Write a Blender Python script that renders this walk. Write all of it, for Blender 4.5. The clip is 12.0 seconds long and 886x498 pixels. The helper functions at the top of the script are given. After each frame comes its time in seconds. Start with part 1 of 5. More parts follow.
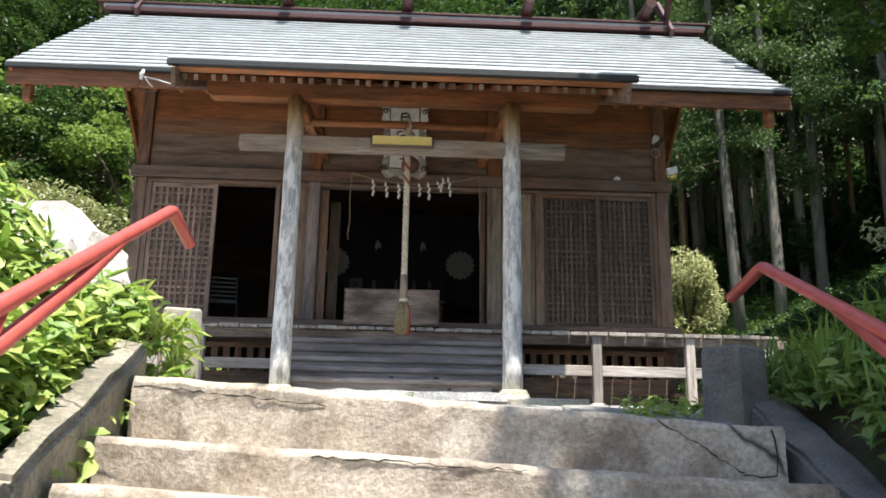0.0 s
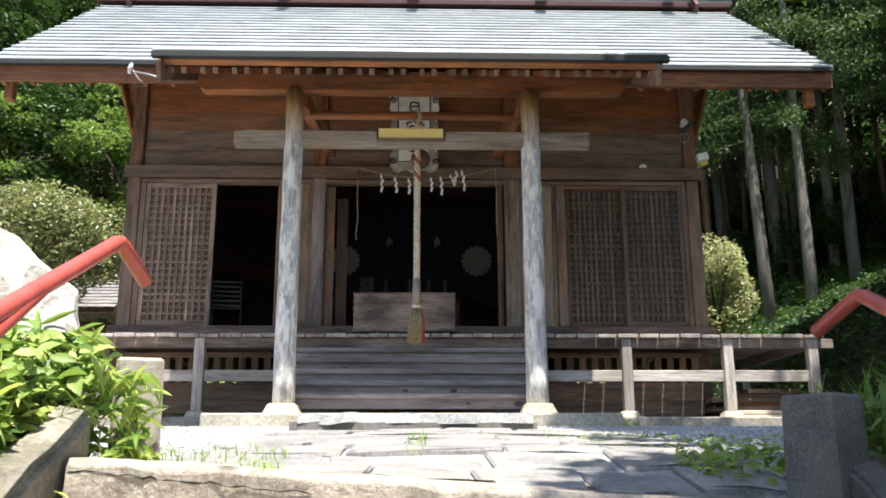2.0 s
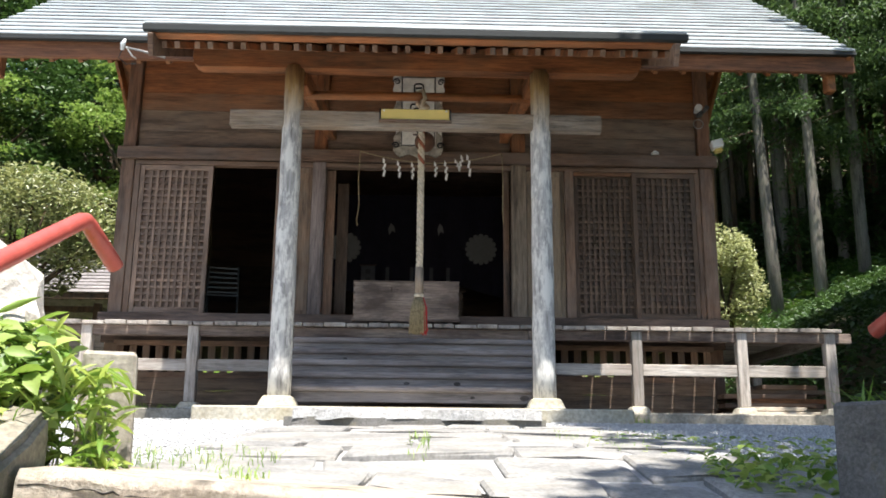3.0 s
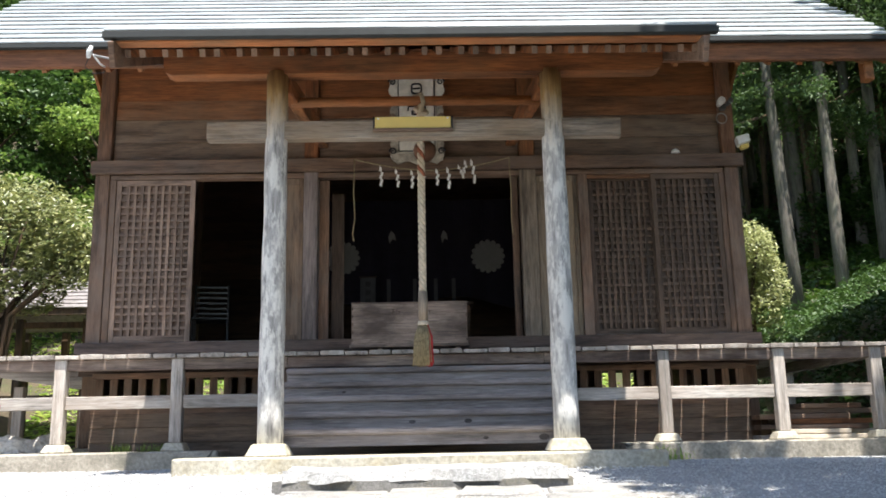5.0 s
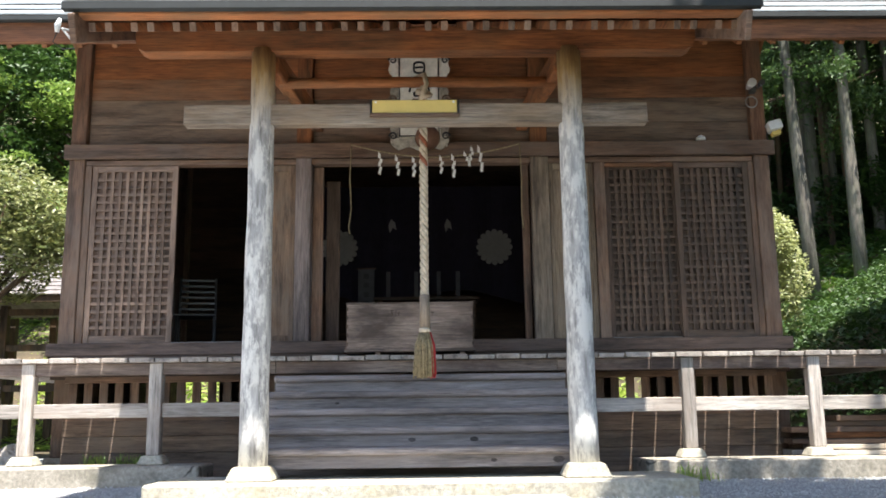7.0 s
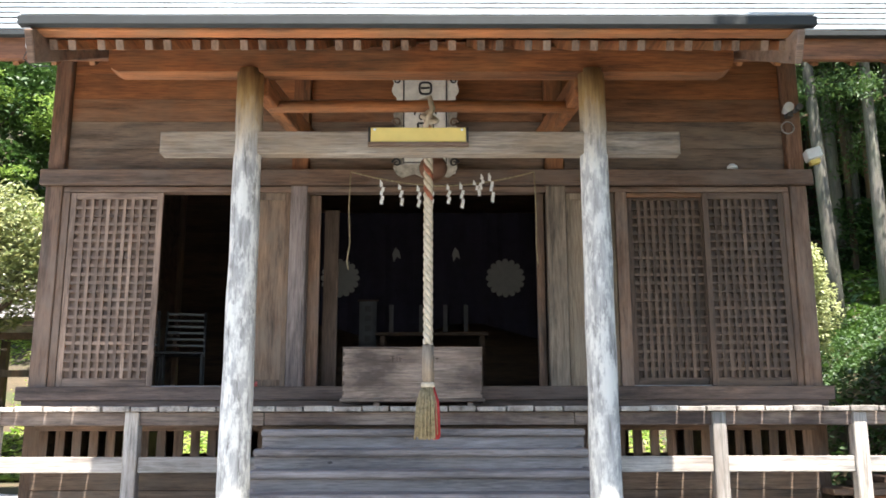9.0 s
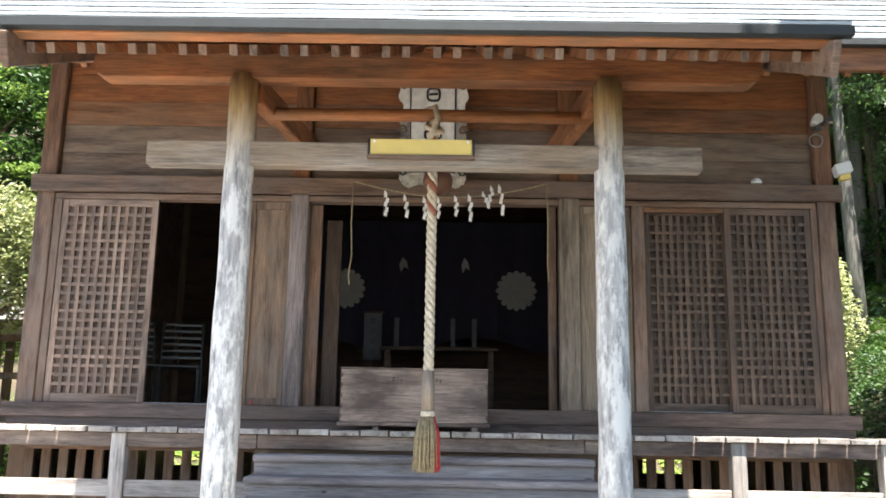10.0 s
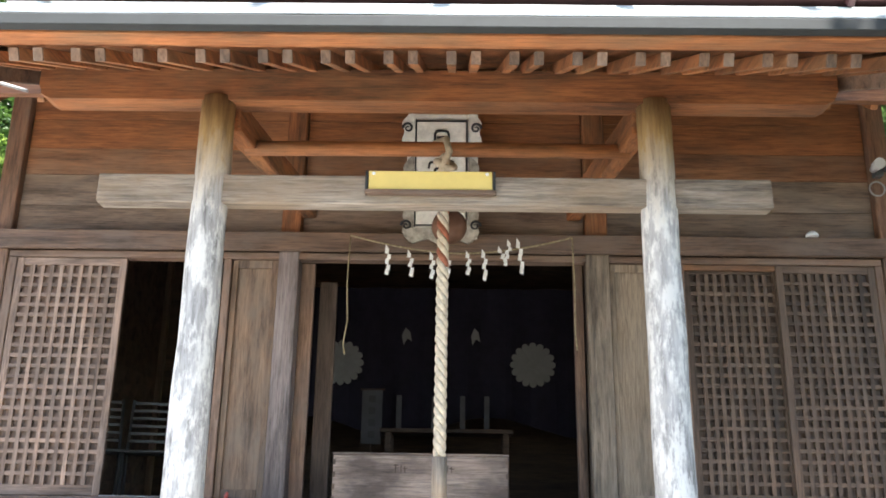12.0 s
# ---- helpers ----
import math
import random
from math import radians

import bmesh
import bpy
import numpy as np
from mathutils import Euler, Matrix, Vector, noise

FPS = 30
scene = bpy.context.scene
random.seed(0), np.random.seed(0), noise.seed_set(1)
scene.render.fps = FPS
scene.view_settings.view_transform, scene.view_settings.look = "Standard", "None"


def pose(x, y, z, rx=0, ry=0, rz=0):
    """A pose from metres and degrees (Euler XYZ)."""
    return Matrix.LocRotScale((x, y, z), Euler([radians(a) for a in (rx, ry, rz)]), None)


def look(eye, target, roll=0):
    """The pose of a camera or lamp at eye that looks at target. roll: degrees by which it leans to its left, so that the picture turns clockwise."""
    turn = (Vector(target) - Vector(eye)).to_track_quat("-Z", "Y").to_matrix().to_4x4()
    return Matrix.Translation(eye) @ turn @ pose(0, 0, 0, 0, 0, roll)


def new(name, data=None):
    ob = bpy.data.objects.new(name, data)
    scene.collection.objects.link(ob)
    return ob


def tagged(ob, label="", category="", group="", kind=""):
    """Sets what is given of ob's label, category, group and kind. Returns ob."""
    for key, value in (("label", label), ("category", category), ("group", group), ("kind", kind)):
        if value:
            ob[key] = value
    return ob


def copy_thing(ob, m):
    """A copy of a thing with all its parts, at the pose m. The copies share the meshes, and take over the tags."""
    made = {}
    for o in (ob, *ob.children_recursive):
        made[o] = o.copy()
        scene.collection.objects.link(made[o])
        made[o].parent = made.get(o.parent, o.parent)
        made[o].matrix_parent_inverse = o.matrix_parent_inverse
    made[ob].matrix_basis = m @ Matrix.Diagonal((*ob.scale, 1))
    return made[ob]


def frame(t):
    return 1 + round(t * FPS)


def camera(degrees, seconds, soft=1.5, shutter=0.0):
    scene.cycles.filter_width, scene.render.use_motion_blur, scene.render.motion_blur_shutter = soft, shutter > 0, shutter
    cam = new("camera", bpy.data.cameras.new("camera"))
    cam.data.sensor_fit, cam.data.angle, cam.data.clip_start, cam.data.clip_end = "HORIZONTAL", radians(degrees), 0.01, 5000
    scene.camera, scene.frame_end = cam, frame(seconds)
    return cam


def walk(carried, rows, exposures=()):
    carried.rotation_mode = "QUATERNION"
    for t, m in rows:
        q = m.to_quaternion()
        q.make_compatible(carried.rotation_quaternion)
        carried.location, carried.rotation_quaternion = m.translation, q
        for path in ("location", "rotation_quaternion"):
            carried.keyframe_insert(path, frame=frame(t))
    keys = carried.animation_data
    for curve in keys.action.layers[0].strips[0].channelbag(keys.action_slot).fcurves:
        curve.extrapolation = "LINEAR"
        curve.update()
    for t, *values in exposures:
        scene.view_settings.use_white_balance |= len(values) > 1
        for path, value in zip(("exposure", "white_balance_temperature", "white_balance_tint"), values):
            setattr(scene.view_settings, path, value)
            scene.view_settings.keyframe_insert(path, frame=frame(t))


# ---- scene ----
cam = camera(53.3, 12.0, soft=1.75)
PATH = [
    (0, (0.046, -9.08, -0.886), (0.132, -7.148, -0.375), 1.0),
    (0.5, (0.027, -8.875, -0.862), (0.108, -6.944, -0.348), 0.6),
    (1, (0.006, -8.683, -0.703), (0.088, -6.75, -0.196), 0.1),
    (1.5, (0.039, -8.498, -0.667), (0.121, -6.566, -0.157), 0.2),
    (2, (0.083, -8.378, -0.528), (0.134, -6.437, -0.051), -0.1),
    (2.5, (0.067, -8.199, -0.497), (0.115, -6.251, -0.046), 0.6),
    (4.5, (0.067, -7.43, -0.09), (0.109, -5.484, 0.37), -0.6),
    (5, (0.073, -7.24, 0.045), (0.113, -5.286, 0.466), -1.1),
    (5.5, (0.135, -7.048, 0.111), (0.133, -5.091, 0.524), 0.5),
    (6, (0.161, -6.881, 0.21), (0.141, -4.924, 0.619), 0.8),
    (6.5, (0.099, -6.646, 0.31), (0.088, -4.687, 0.711), -0.5),
    (7, (0.075, -6.512, 0.379), (0.109, -4.547, 0.749), -0.7),
    (9, (0.111, -5.82, 0.744), (0.124, -3.86, 1.141), -0.1),
    (9.5, (0.176, -5.63, 0.85), (0.172, -3.67, 1.246), 0.5),
    (10, (0.199, -5.462, 0.956), (0.175, -3.502, 1.351), 1.0),
    (10.5, (0.166, -5.226, 0.976), (0.159, -3.28, 1.441), 0.4),
    (11, (0.167, -4.997, 1.002), (0.163, -3.054, 1.475), 0.8),
    (11.5, (0.173, -4.701, 1.035), (0.147, -2.764, 1.529), 1.0),
    (12, (0.12, -4.411, 1.027), (0.091, -2.495, 1.602), 0.9),
]
EXPOSURES = [(0.0, 1.1), (2.5, 1.12), (5.5, 1.28), (7.0, 1.5), (9.5, 2.05), (10.5, 2.14), (12.0, 2.42)]
SUN_POWER, SKY = 5.2, 0.105
walk(cam, [(t, look(eye, target, roll)) for t, eye, target, roll in PATH], exposures=EXPOSURES)

# ---- daylight: a high sun in front of the hall ----
SUN = Vector((0.1, -0.318, 1.0)).normalized()
world = bpy.data.worlds.new("sky")
scene.world = world
world.use_nodes = True
sky = world.node_tree.nodes.new("ShaderNodeTexSky")
sky.sky_type, sky.sun_disc = "NISHITA", False
sky.sun_elevation, sky.sun_rotation = math.asin(SUN.z), math.atan2(SUN.x, SUN.y)
world.node_tree.links.new(sky.outputs[0], world.node_tree.nodes["Background"].inputs[0])
world.node_tree.nodes["Background"].inputs[1].default_value = SKY
sun = new("sun", bpy.data.lights.new("sun", "SUN"))
sun.data.energy, sun.data.angle, sun.data.color = SUN_POWER, radians(0.53), (1.0, 0.955, 0.89)
sun.matrix_world = look(SUN * 30, (0, 0, 0))

# ---- materials ----


def shader(name, rough=0.8, metal=0.0):
    m = bpy.data.materials.new(name)
    m.use_nodes = True
    nt = m.node_tree
    b = nt.nodes["Principled BSDF"]
    b.inputs["Roughness"].default_value, b.inputs["Metallic"].default_value = rough, metal
    return m, nt, b


def node(nt, kind, **inputs):
    n = nt.nodes.new(kind)
    for k, v in inputs.items():
        n.inputs[k].default_value = v
    return n


def coords(nt, scale=(1, 1, 1), shift=True):
    """Object coordinates, shifted at random for every object so that no two pieces share a grain."""
    tc, mp = nt.nodes.new("ShaderNodeTexCoord"), nt.nodes.new("ShaderNodeMapping")
    mp.inputs["Scale"].default_value = scale
    nt.links.new(tc.outputs["Object"], mp.inputs["Vector"])
    if shift:
        info = nt.nodes.new("ShaderNodeObjectInfo")
        mul = nt.nodes.new("ShaderNodeMath")
        mul.operation, mul.inputs[1].default_value = "MULTIPLY", 37.0
        nt.links.new(info.outputs["Random"], mul.inputs[0])
        nt.links.new(mul.outputs[0], mp.inputs["Location"])
    return mp.outputs[0]


def ramp(nt, source, stops):
    r = nt.nodes.new("ShaderNodeValToRGB")
    while len(r.color_ramp.elements) < len(stops):
        r.color_ramp.elements.new(0.5)
    for e, (p, c) in zip(r.color_ramp.elements, stops):
        e.position, e.color = p, (*c, 1)
    nt.links.new(source, r.inputs[0])
    return r.outputs[0]


def noise_at(nt, vec, scale, detail=4, rough=0.6):
    n = node(nt, "ShaderNodeTexNoise", Scale=scale, Detail=detail, Roughness=rough)
    nt.links.new(vec, n.inputs["Vector"])
    return n.outputs[0]


def mixed(nt, a, b, fac, kind="MIX"):
    m = nt.nodes.new("ShaderNodeMix")
    m.data_type, m.blend_type = "RGBA", kind
    for k, v in ((6, a), (7, b), (0, fac)):
        if hasattr(v, "links"):
            nt.links.new(v, m.inputs[k])
        else:
            m.inputs[k].default_value = (*v, 1) if k else v
    return m.outputs[2]


def bump(nt, b, height, strength, distance=0.01):
    n = node(nt, "ShaderNodeBump", Strength=strength, Distance=distance)
    nt.links.new(height, n.inputs["Height"])
    nt.links.new(n.outputs[0], b.inputs["Normal"])


GRAIN = {"x": (0.5, 10, 10), "y": (10, 0.5, 10), "z": (10, 10, 0.5)}


def wood(name, light, dark, axis, stain=None, amount=0.5, rough=0.75, vary=0.25, dirt=0.55):
    """Sawn timber: long grain over fine fibre, blotches of a stain, dirty streaks, and a change of tone from piece to piece."""
    m, nt, b = shader(name, rough)
    g = coords(nt, GRAIN[axis])
    fibre = noise_at(nt, g, 9.0, 9, 0.75)
    band = noise_at(nt, coords(nt, tuple(v * (0.8 if v < 1 else 0.28) for v in GRAIN[axis])), 3.0, 6, 0.65)
    broad = noise_at(nt, coords(nt, tuple(0.9 if v < 1 else 1.8 for v in GRAIN[axis])), 1.9, 5, 0.65)
    streak = noise_at(nt, coords(nt, tuple(0.6 if v < 1 else 5.0 for v in GRAIN[axis])), 1.3, 8, 0.75)
    mid = tuple((p + q) / 2 for p, q in zip(light, dark))
    c = ramp(nt, band, [(0.26, dark), (0.48, mid), (0.70, light)])
    c = mixed(nt, c, ramp(nt, fibre, [(0.33, (0.36,) * 3), (0.5, (0.96,) * 3), (0.68, (1.34,) * 3)]), 1.0, "MULTIPLY")
    if stain:
        c = mixed(nt, c, stain, ramp(nt, broad, [(0.42, (0, 0, 0)), (0.64, (amount,) * 3)]))
    c = mixed(nt, c, ramp(nt, streak, [(0.33, (1 - dirt * 1.25,) * 3), (0.49, (1.0,) * 3), (0.70, (1.2,) * 3)]), 1.0, "MULTIPLY")
    info = nt.nodes.new("ShaderNodeObjectInfo")
    c = mixed(nt, c, ramp(nt, info.outputs["Random"], [(0, (1 - vary,) * 3), (1, (1 + vary * 0.5,) * 3)]), 1.0, "MULTIPLY")
    nt.links.new(c, b.inputs["Base Color"])
    bump(nt, b, fibre, 0.6, 0.006)
    return m


def stone(name, light, dark, scale=3.0, moss=None, moss_amount=0.6, rough=0.9, relief=0.5, cracks=0.0):
    m, nt, b = shader(name, rough)
    v = coords(nt)
    big, fine = noise_at(nt, v, scale, 6, 0.65), noise_at(nt, v, scale * 14, 5, 0.7)
    c = mixed(nt, ramp(nt, big, [(0.3, dark), (0.7, light)]), ramp(nt, fine, [(0.3, (0.55,) * 3), (0.65, (1.1,) * 3)]), 1.0, "MULTIPLY")
    if moss:
        c = mixed(nt, c, moss, ramp(nt, noise_at(nt, v, scale * 0.7, 8, 0.75), [(0.5, (0, 0, 0)), (0.64, (moss_amount,) * 3)]))
    if cracks:
        warp = mixed(nt, v, noise_colour(nt, v, 2.0), 0.35)
        vor = node(nt, "ShaderNodeTexVoronoi", Scale=cracks)
        vor.feature = "DISTANCE_TO_EDGE"
        nt.links.new(warp, vor.inputs["Vector"])
        line = ramp(nt, vor.outputs["Distance"], [(0.0, (1, 1, 1)), (0.012, (0, 0, 0))])
        gate = ramp(nt, noise_at(nt, v, 0.9, 3), [(0.5, (0, 0, 0)), (0.56, (1, 1, 1))])
        c = mixed(nt, c, (0.03, 0.027, 0.022), mixed(nt, line, gate, 1.0, "MULTIPLY"))
    nt.links.new(c, b.inputs["Base Color"])
    bump(nt, b, fine, relief, 0.012)
    return m


def noise_colour(nt, vec, scale):
    n = node(nt, "ShaderNodeTexNoise", Scale=scale, Detail=4)
    nt.links.new(vec, n.inputs["Vector"])
    return n.outputs["Color"]


def paint(name, colour, rough=0.5, metal=0.0, wear=0.12, scale=8.0):
    m, nt, b = shader(name, rough, metal)
    n = noise_at(nt, coords(nt), scale, 6, 0.7)
    lo, hi = tuple(v * (1 - 2 * wear) for v in colour), tuple(min(1, v * (1 + wear)) for v in colour)
    nt.links.new(ramp(nt, n, [(0.3, lo), (0.7, hi)]), b.inputs["Base Color"])
    bump(nt, b, n, 0.1, 0.004)
    return m


def leaf(name, a, b_, through_=0.35, rough=0.5):
    """Leaves: tone by island, some light let through."""
    m, nt, b = shader(name, rough)
    geo = nt.nodes.new("ShaderNodeNewGeometry")
    c = ramp(nt, geo.outputs["Random Per Island"], [(0, a), (1, b_)])
    nt.links.new(c, b.inputs["Base Color"])
    tr, mx = nt.nodes.new("ShaderNodeBsdfTranslucent"), nt.nodes.new("ShaderNodeMixShader")
    nt.links.new(mixed(nt, c, (1.0, 1.0, 0.35), 0.35, "MULTIPLY"), tr.inputs[0])
    mx.inputs[0].default_value = through_
    nt.links.new(b.outputs[0], mx.inputs[1])
    nt.links.new(tr.outputs[0], mx.inputs[2])
    nt.links.new(mx.outputs[0], nt.nodes["Material Output"].inputs[0])
    return m


WARM, WARM_D = (0.48, 0.182, 0.062), (0.215, 0.074, 0.026)
GREY, GREY_D = (0.40, 0.345, 0.285), (0.15, 0.115, 0.085)
BROWN, BROWN_D = (0.31, 0.19, 0.125), (0.095, 0.054, 0.035)
warm_x, warm_y, warm_z = (wood(f"warm_timber_{a}", WARM, WARM_D, a, (0.16, 0.11, 0.06), 0.5) for a in "xyz")
grey_x, grey_y, grey_z = (wood(f"grey_timber_{a}", GREY, GREY_D, a, (0.27, 0.19, 0.12), 0.65) for a in "xyz")
brown_x, brown_z = (wood(f"brown_timber_{a}", BROWN, BROWN_D, a, (0.22, 0.165, 0.13), 0.75, vary=0.35) for a in "xz")
brown_y = wood("brown_timber_y", (0.36, 0.20, 0.115), (0.15, 0.078, 0.045), "y", (0.2, 0.14, 0.1), 0.7)
door_x, door_z = (wood(f"door_timber_{a}", (0.185, 0.122, 0.085), (0.055, 0.036, 0.026), a, (0.11, 0.082, 0.062), 0.7, vary=0.3) for a in "xz")
# left door timber made lighter: bounce from the sunlit yard is in its colour
lit_x, lit_z = (wood(f"bounce_lit_door_timber_{a}", (0.39, 0.27, 0.20), (0.15, 0.095, 0.068), a, (0.23, 0.175, 0.14), 0.65, vary=0.35) for a in "xz")
back_light = wood("lighter_backing_board", (0.30, 0.20, 0.145), (0.12, 0.075, 0.055), "z", (0.16, 0.12, 0.095), 0.7)
back_dark = wood("dark_backing_board", (0.125, 0.085, 0.062), (0.05, 0.034, 0.026), "z", (0.075, 0.057, 0.045), 0.7)
BLEACH = (0.62, 0.57, 0.515), (0.28, 0.24, 0.205)
bleach_x, bleach_y, bleach_z = (wood(f"bleached_timber_{a}", *BLEACH, a, (0.36, 0.29, 0.24), 0.7, vary=0.3) for a in "xyz")
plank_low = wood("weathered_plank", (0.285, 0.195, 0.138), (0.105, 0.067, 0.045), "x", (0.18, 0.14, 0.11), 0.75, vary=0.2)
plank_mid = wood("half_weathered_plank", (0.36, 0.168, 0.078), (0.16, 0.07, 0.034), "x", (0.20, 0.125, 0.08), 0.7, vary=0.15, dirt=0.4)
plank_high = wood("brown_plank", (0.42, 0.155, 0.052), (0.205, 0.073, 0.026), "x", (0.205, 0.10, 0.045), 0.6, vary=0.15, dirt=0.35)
stair_wood = wood("grey_stair_timber", (0.40, 0.35, 0.335), (0.19, 0.16, 0.152), "x", (0.24, 0.208, 0.2), 0.7, vary=0.15, dirt=0.45)
panel_wood = wood("brown_panel", (0.30, 0.195, 0.125), (0.125, 0.075, 0.046), "z", (0.17, 0.135, 0.105), 0.7)
tan_panel = wood("tan_grey_panel", (0.38, 0.29, 0.20), (0.19, 0.135, 0.09), "z", (0.24, 0.19, 0.14), 0.6)
post_grey = wood("grey_purple_post", (0.30, 0.245, 0.225), (0.085, 0.062, 0.055), "z", (0.19, 0.15, 0.13), 0.5, vary=0.15)
jamb_tan = wood("tan_grey_post", (0.36, 0.285, 0.21), (0.15, 0.105, 0.07), "z", (0.20, 0.16, 0.12), 0.6, vary=0.15)
fascia_wood = wood("red_brown_fascia", (0.33, 0.135, 0.06), (0.15, 0.06, 0.03), "x", (0.12, 0.07, 0.045), 0.5)
sill_wood = wood("dark_sill_timber", (0.22, 0.15, 0.117), (0.06, 0.04, 0.031), "x", (0.115, 0.085, 0.07), 0.7)
corner_wood = wood("brown_corner_post", (0.33, 0.17, 0.095), (0.14, 0.068, 0.04), "z", (0.17, 0.12, 0.09), 0.6)
knot_wood = wood("dark_knot", (0.12, 0.10, 0.095), (0.06, 0.05, 0.047), "y")
sawn_white = wood("fresh_sawn_board", (0.74, 0.66, 0.55), (0.50, 0.41, 0.31), "x", (0.6, 0.5, 0.38), 0.4)
box_wood = wood("box_timber", (0.40, 0.31, 0.25), (0.19, 0.13, 0.10), "x", (0.075, 0.053, 0.042), 0.9, vary=0.1, dirt=0.6)
yellow_board = paint("yellow_board", (0.72, 0.55, 0.16), 0.5, wear=0.04)
white_board = paint("flaked_white_paint", (0.78, 0.755, 0.67), 0.7, wear=0.13, scale=14)
worn_white = paint("worn_grey_white_paint", (0.42, 0.385, 0.32), 0.8, wear=0.4, scale=9)
black_paint = paint("black_lacquer", (0.02, 0.02, 0.022), 0.5)
red_pipe = paint("red_painted_pipe", (0.50, 0.10, 0.08), 0.38, wear=0.12, scale=12)
roof_metal = paint("blue_grey_sheet_metal", (0.41, 0.445, 0.46), 0.5, 0.0, wear=0.13, scale=2.5)
edge_metal = paint("dark_eave_metal", (0.026, 0.03, 0.031), 0.75)
ridge_red = paint("dull_red_ridge_metal", (0.075, 0.03, 0.029), 0.5, 0.2)
concrete = stone("weathered_concrete", (0.52, 0.47, 0.39), (0.30, 0.27, 0.22), 2.2, (0.12, 0.115, 0.085), 0.7, cracks=1.1)
mossy_kerb = stone("mossy_kerb_concrete", (0.40, 0.36, 0.29), (0.16, 0.145, 0.11), 3.5, (0.07, 0.08, 0.04), 0.7, cracks=1.5)
step_concrete = stone("stained_step_concrete", (0.68, 0.61, 0.51), (0.36, 0.285, 0.215), 3.4, (0.17, 0.13, 0.095), 0.8, relief=0.9, cracks=0.9)
pale_concrete = stone("pale_concrete", (0.60, 0.56, 0.46), (0.40, 0.37, 0.30), 2.0, (0.36, 0.27, 0.10), 0.4)
dark_stone = stone("dark_lichen_stone", (0.26, 0.25, 0.235), (0.12, 0.115, 0.105), 5.0, (0.20, 0.18, 0.125), 0.7, relief=0.8)
flag_stone = stone("slate_flagstone", (0.43, 0.412, 0.385), (0.20, 0.197, 0.19), 3.2, (0.28, 0.25, 0.2), 0.4)
pale_rock = stone("pale_boulder", (0.76, 0.73, 0.68), (0.46, 0.41, 0.36), 2.5, (0.2, 0.17, 0.14), 0.7, relief=1.0)
gravel_mat = stone("blue_grey_gravel", (0.62, 0.61, 0.60), (0.42, 0.42, 0.43), 16.0, (0.36, 0.33, 0.27), 0.3, relief=0.8)
soil = stone("leaf_litter_soil", (0.13, 0.095, 0.055), (0.055, 0.045, 0.028), 1.2, (0.05, 0.075, 0.022), 0.9, relief=1.0)
rope_mat = paint("pale_hemp", (0.62, 0.53, 0.40), 0.9, wear=0.2, scale=25)
rope_red = paint("faded_red_strand", (0.36, 0.13, 0.075), 0.9, wear=0.2, scale=25)
straw = paint("straw_fringe", (0.36, 0.29, 0.17), 0.9, wear=0.3, scale=40)
red_fringe = paint("red_fringe", (0.5, 0.035, 0.04), 0.9, wear=0.25, scale=40)
# pale paper coloured dark, to carry the gloom inside the hall
shaded_paper = paint("shaded_indoor_paper", (0.07, 0.07, 0.075), 0.9)
slab_stone = stone("riven_slab_stone", (0.56, 0.55, 0.53), (0.32, 0.32, 0.315), 3.0, (0.12, 0.115, 0.1), 0.6, relief=1.0)
paper = paint("white_paper", (0.82, 0.81, 0.78), 0.8, wear=0.03)
dark_cloth = paint("dark_purple_curtain", (0.012, 0.010, 0.022), 0.95, wear=0.2)
crest_cloth = paint("grey_white_crest", (0.23, 0.23, 0.225), 0.9, wear=0.05)
# interior timber set darker than outside: indoor shade is part of this colour
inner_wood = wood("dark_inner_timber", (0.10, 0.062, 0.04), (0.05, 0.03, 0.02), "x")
dull_metal = paint("dull_zinc", (0.32, 0.31, 0.30), 0.5, 0.3)
chair_metal = paint("grey_chair_paint", (0.09, 0.098, 0.102), 0.4, 0.2)
plastic_white = paint("grey_white_plastic", (0.72, 0.74, 0.74), 0.4, wear=0.05)
bark = wood("cedar_bark", (0.27, 0.24, 0.20), (0.09, 0.075, 0.06), "z", (0.18, 0.19, 0.13), 0.5, 0.95)
red_bark = wood("red_brown_bark", (0.34, 0.19, 0.10), (0.13, 0.07, 0.04), "z", (0.2, 0.15, 0.1), 0.5, 0.95)
dark_bark = wood("dark_bark", (0.10, 0.075, 0.05), (0.035, 0.027, 0.02), "z", (0.22, 0.12, 0.06), 0.4, 0.95)
# raised yellow-green, strong sun on the leaves included in the tone
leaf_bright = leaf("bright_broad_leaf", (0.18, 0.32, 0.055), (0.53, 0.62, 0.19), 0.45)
# brighter green, with sunlight on the foliage put into the colour
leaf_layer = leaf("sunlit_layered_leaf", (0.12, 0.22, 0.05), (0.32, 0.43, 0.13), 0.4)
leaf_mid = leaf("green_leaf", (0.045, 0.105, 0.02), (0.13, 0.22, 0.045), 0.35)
# darker green, with the shade of the wood put into the colour
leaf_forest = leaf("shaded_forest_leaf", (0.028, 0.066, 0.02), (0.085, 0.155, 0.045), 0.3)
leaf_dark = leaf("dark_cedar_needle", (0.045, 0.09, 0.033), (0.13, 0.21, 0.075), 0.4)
leaf_shrub = leaf("grey_green_shrub_leaf", (0.13, 0.17, 0.06), (0.36, 0.37, 0.17), 0.3, 0.35)
# paler than the other shrub leaf: sunlight on this shrub is painted in
leaf_pale = leaf("pale_shrub_leaf", (0.26, 0.30, 0.13), (0.55, 0.56, 0.30), 0.35, 0.35)
grass_mat = leaf("grass_blade", (0.13, 0.25, 0.045), (0.34, 0.46, 0.11), 0.4)
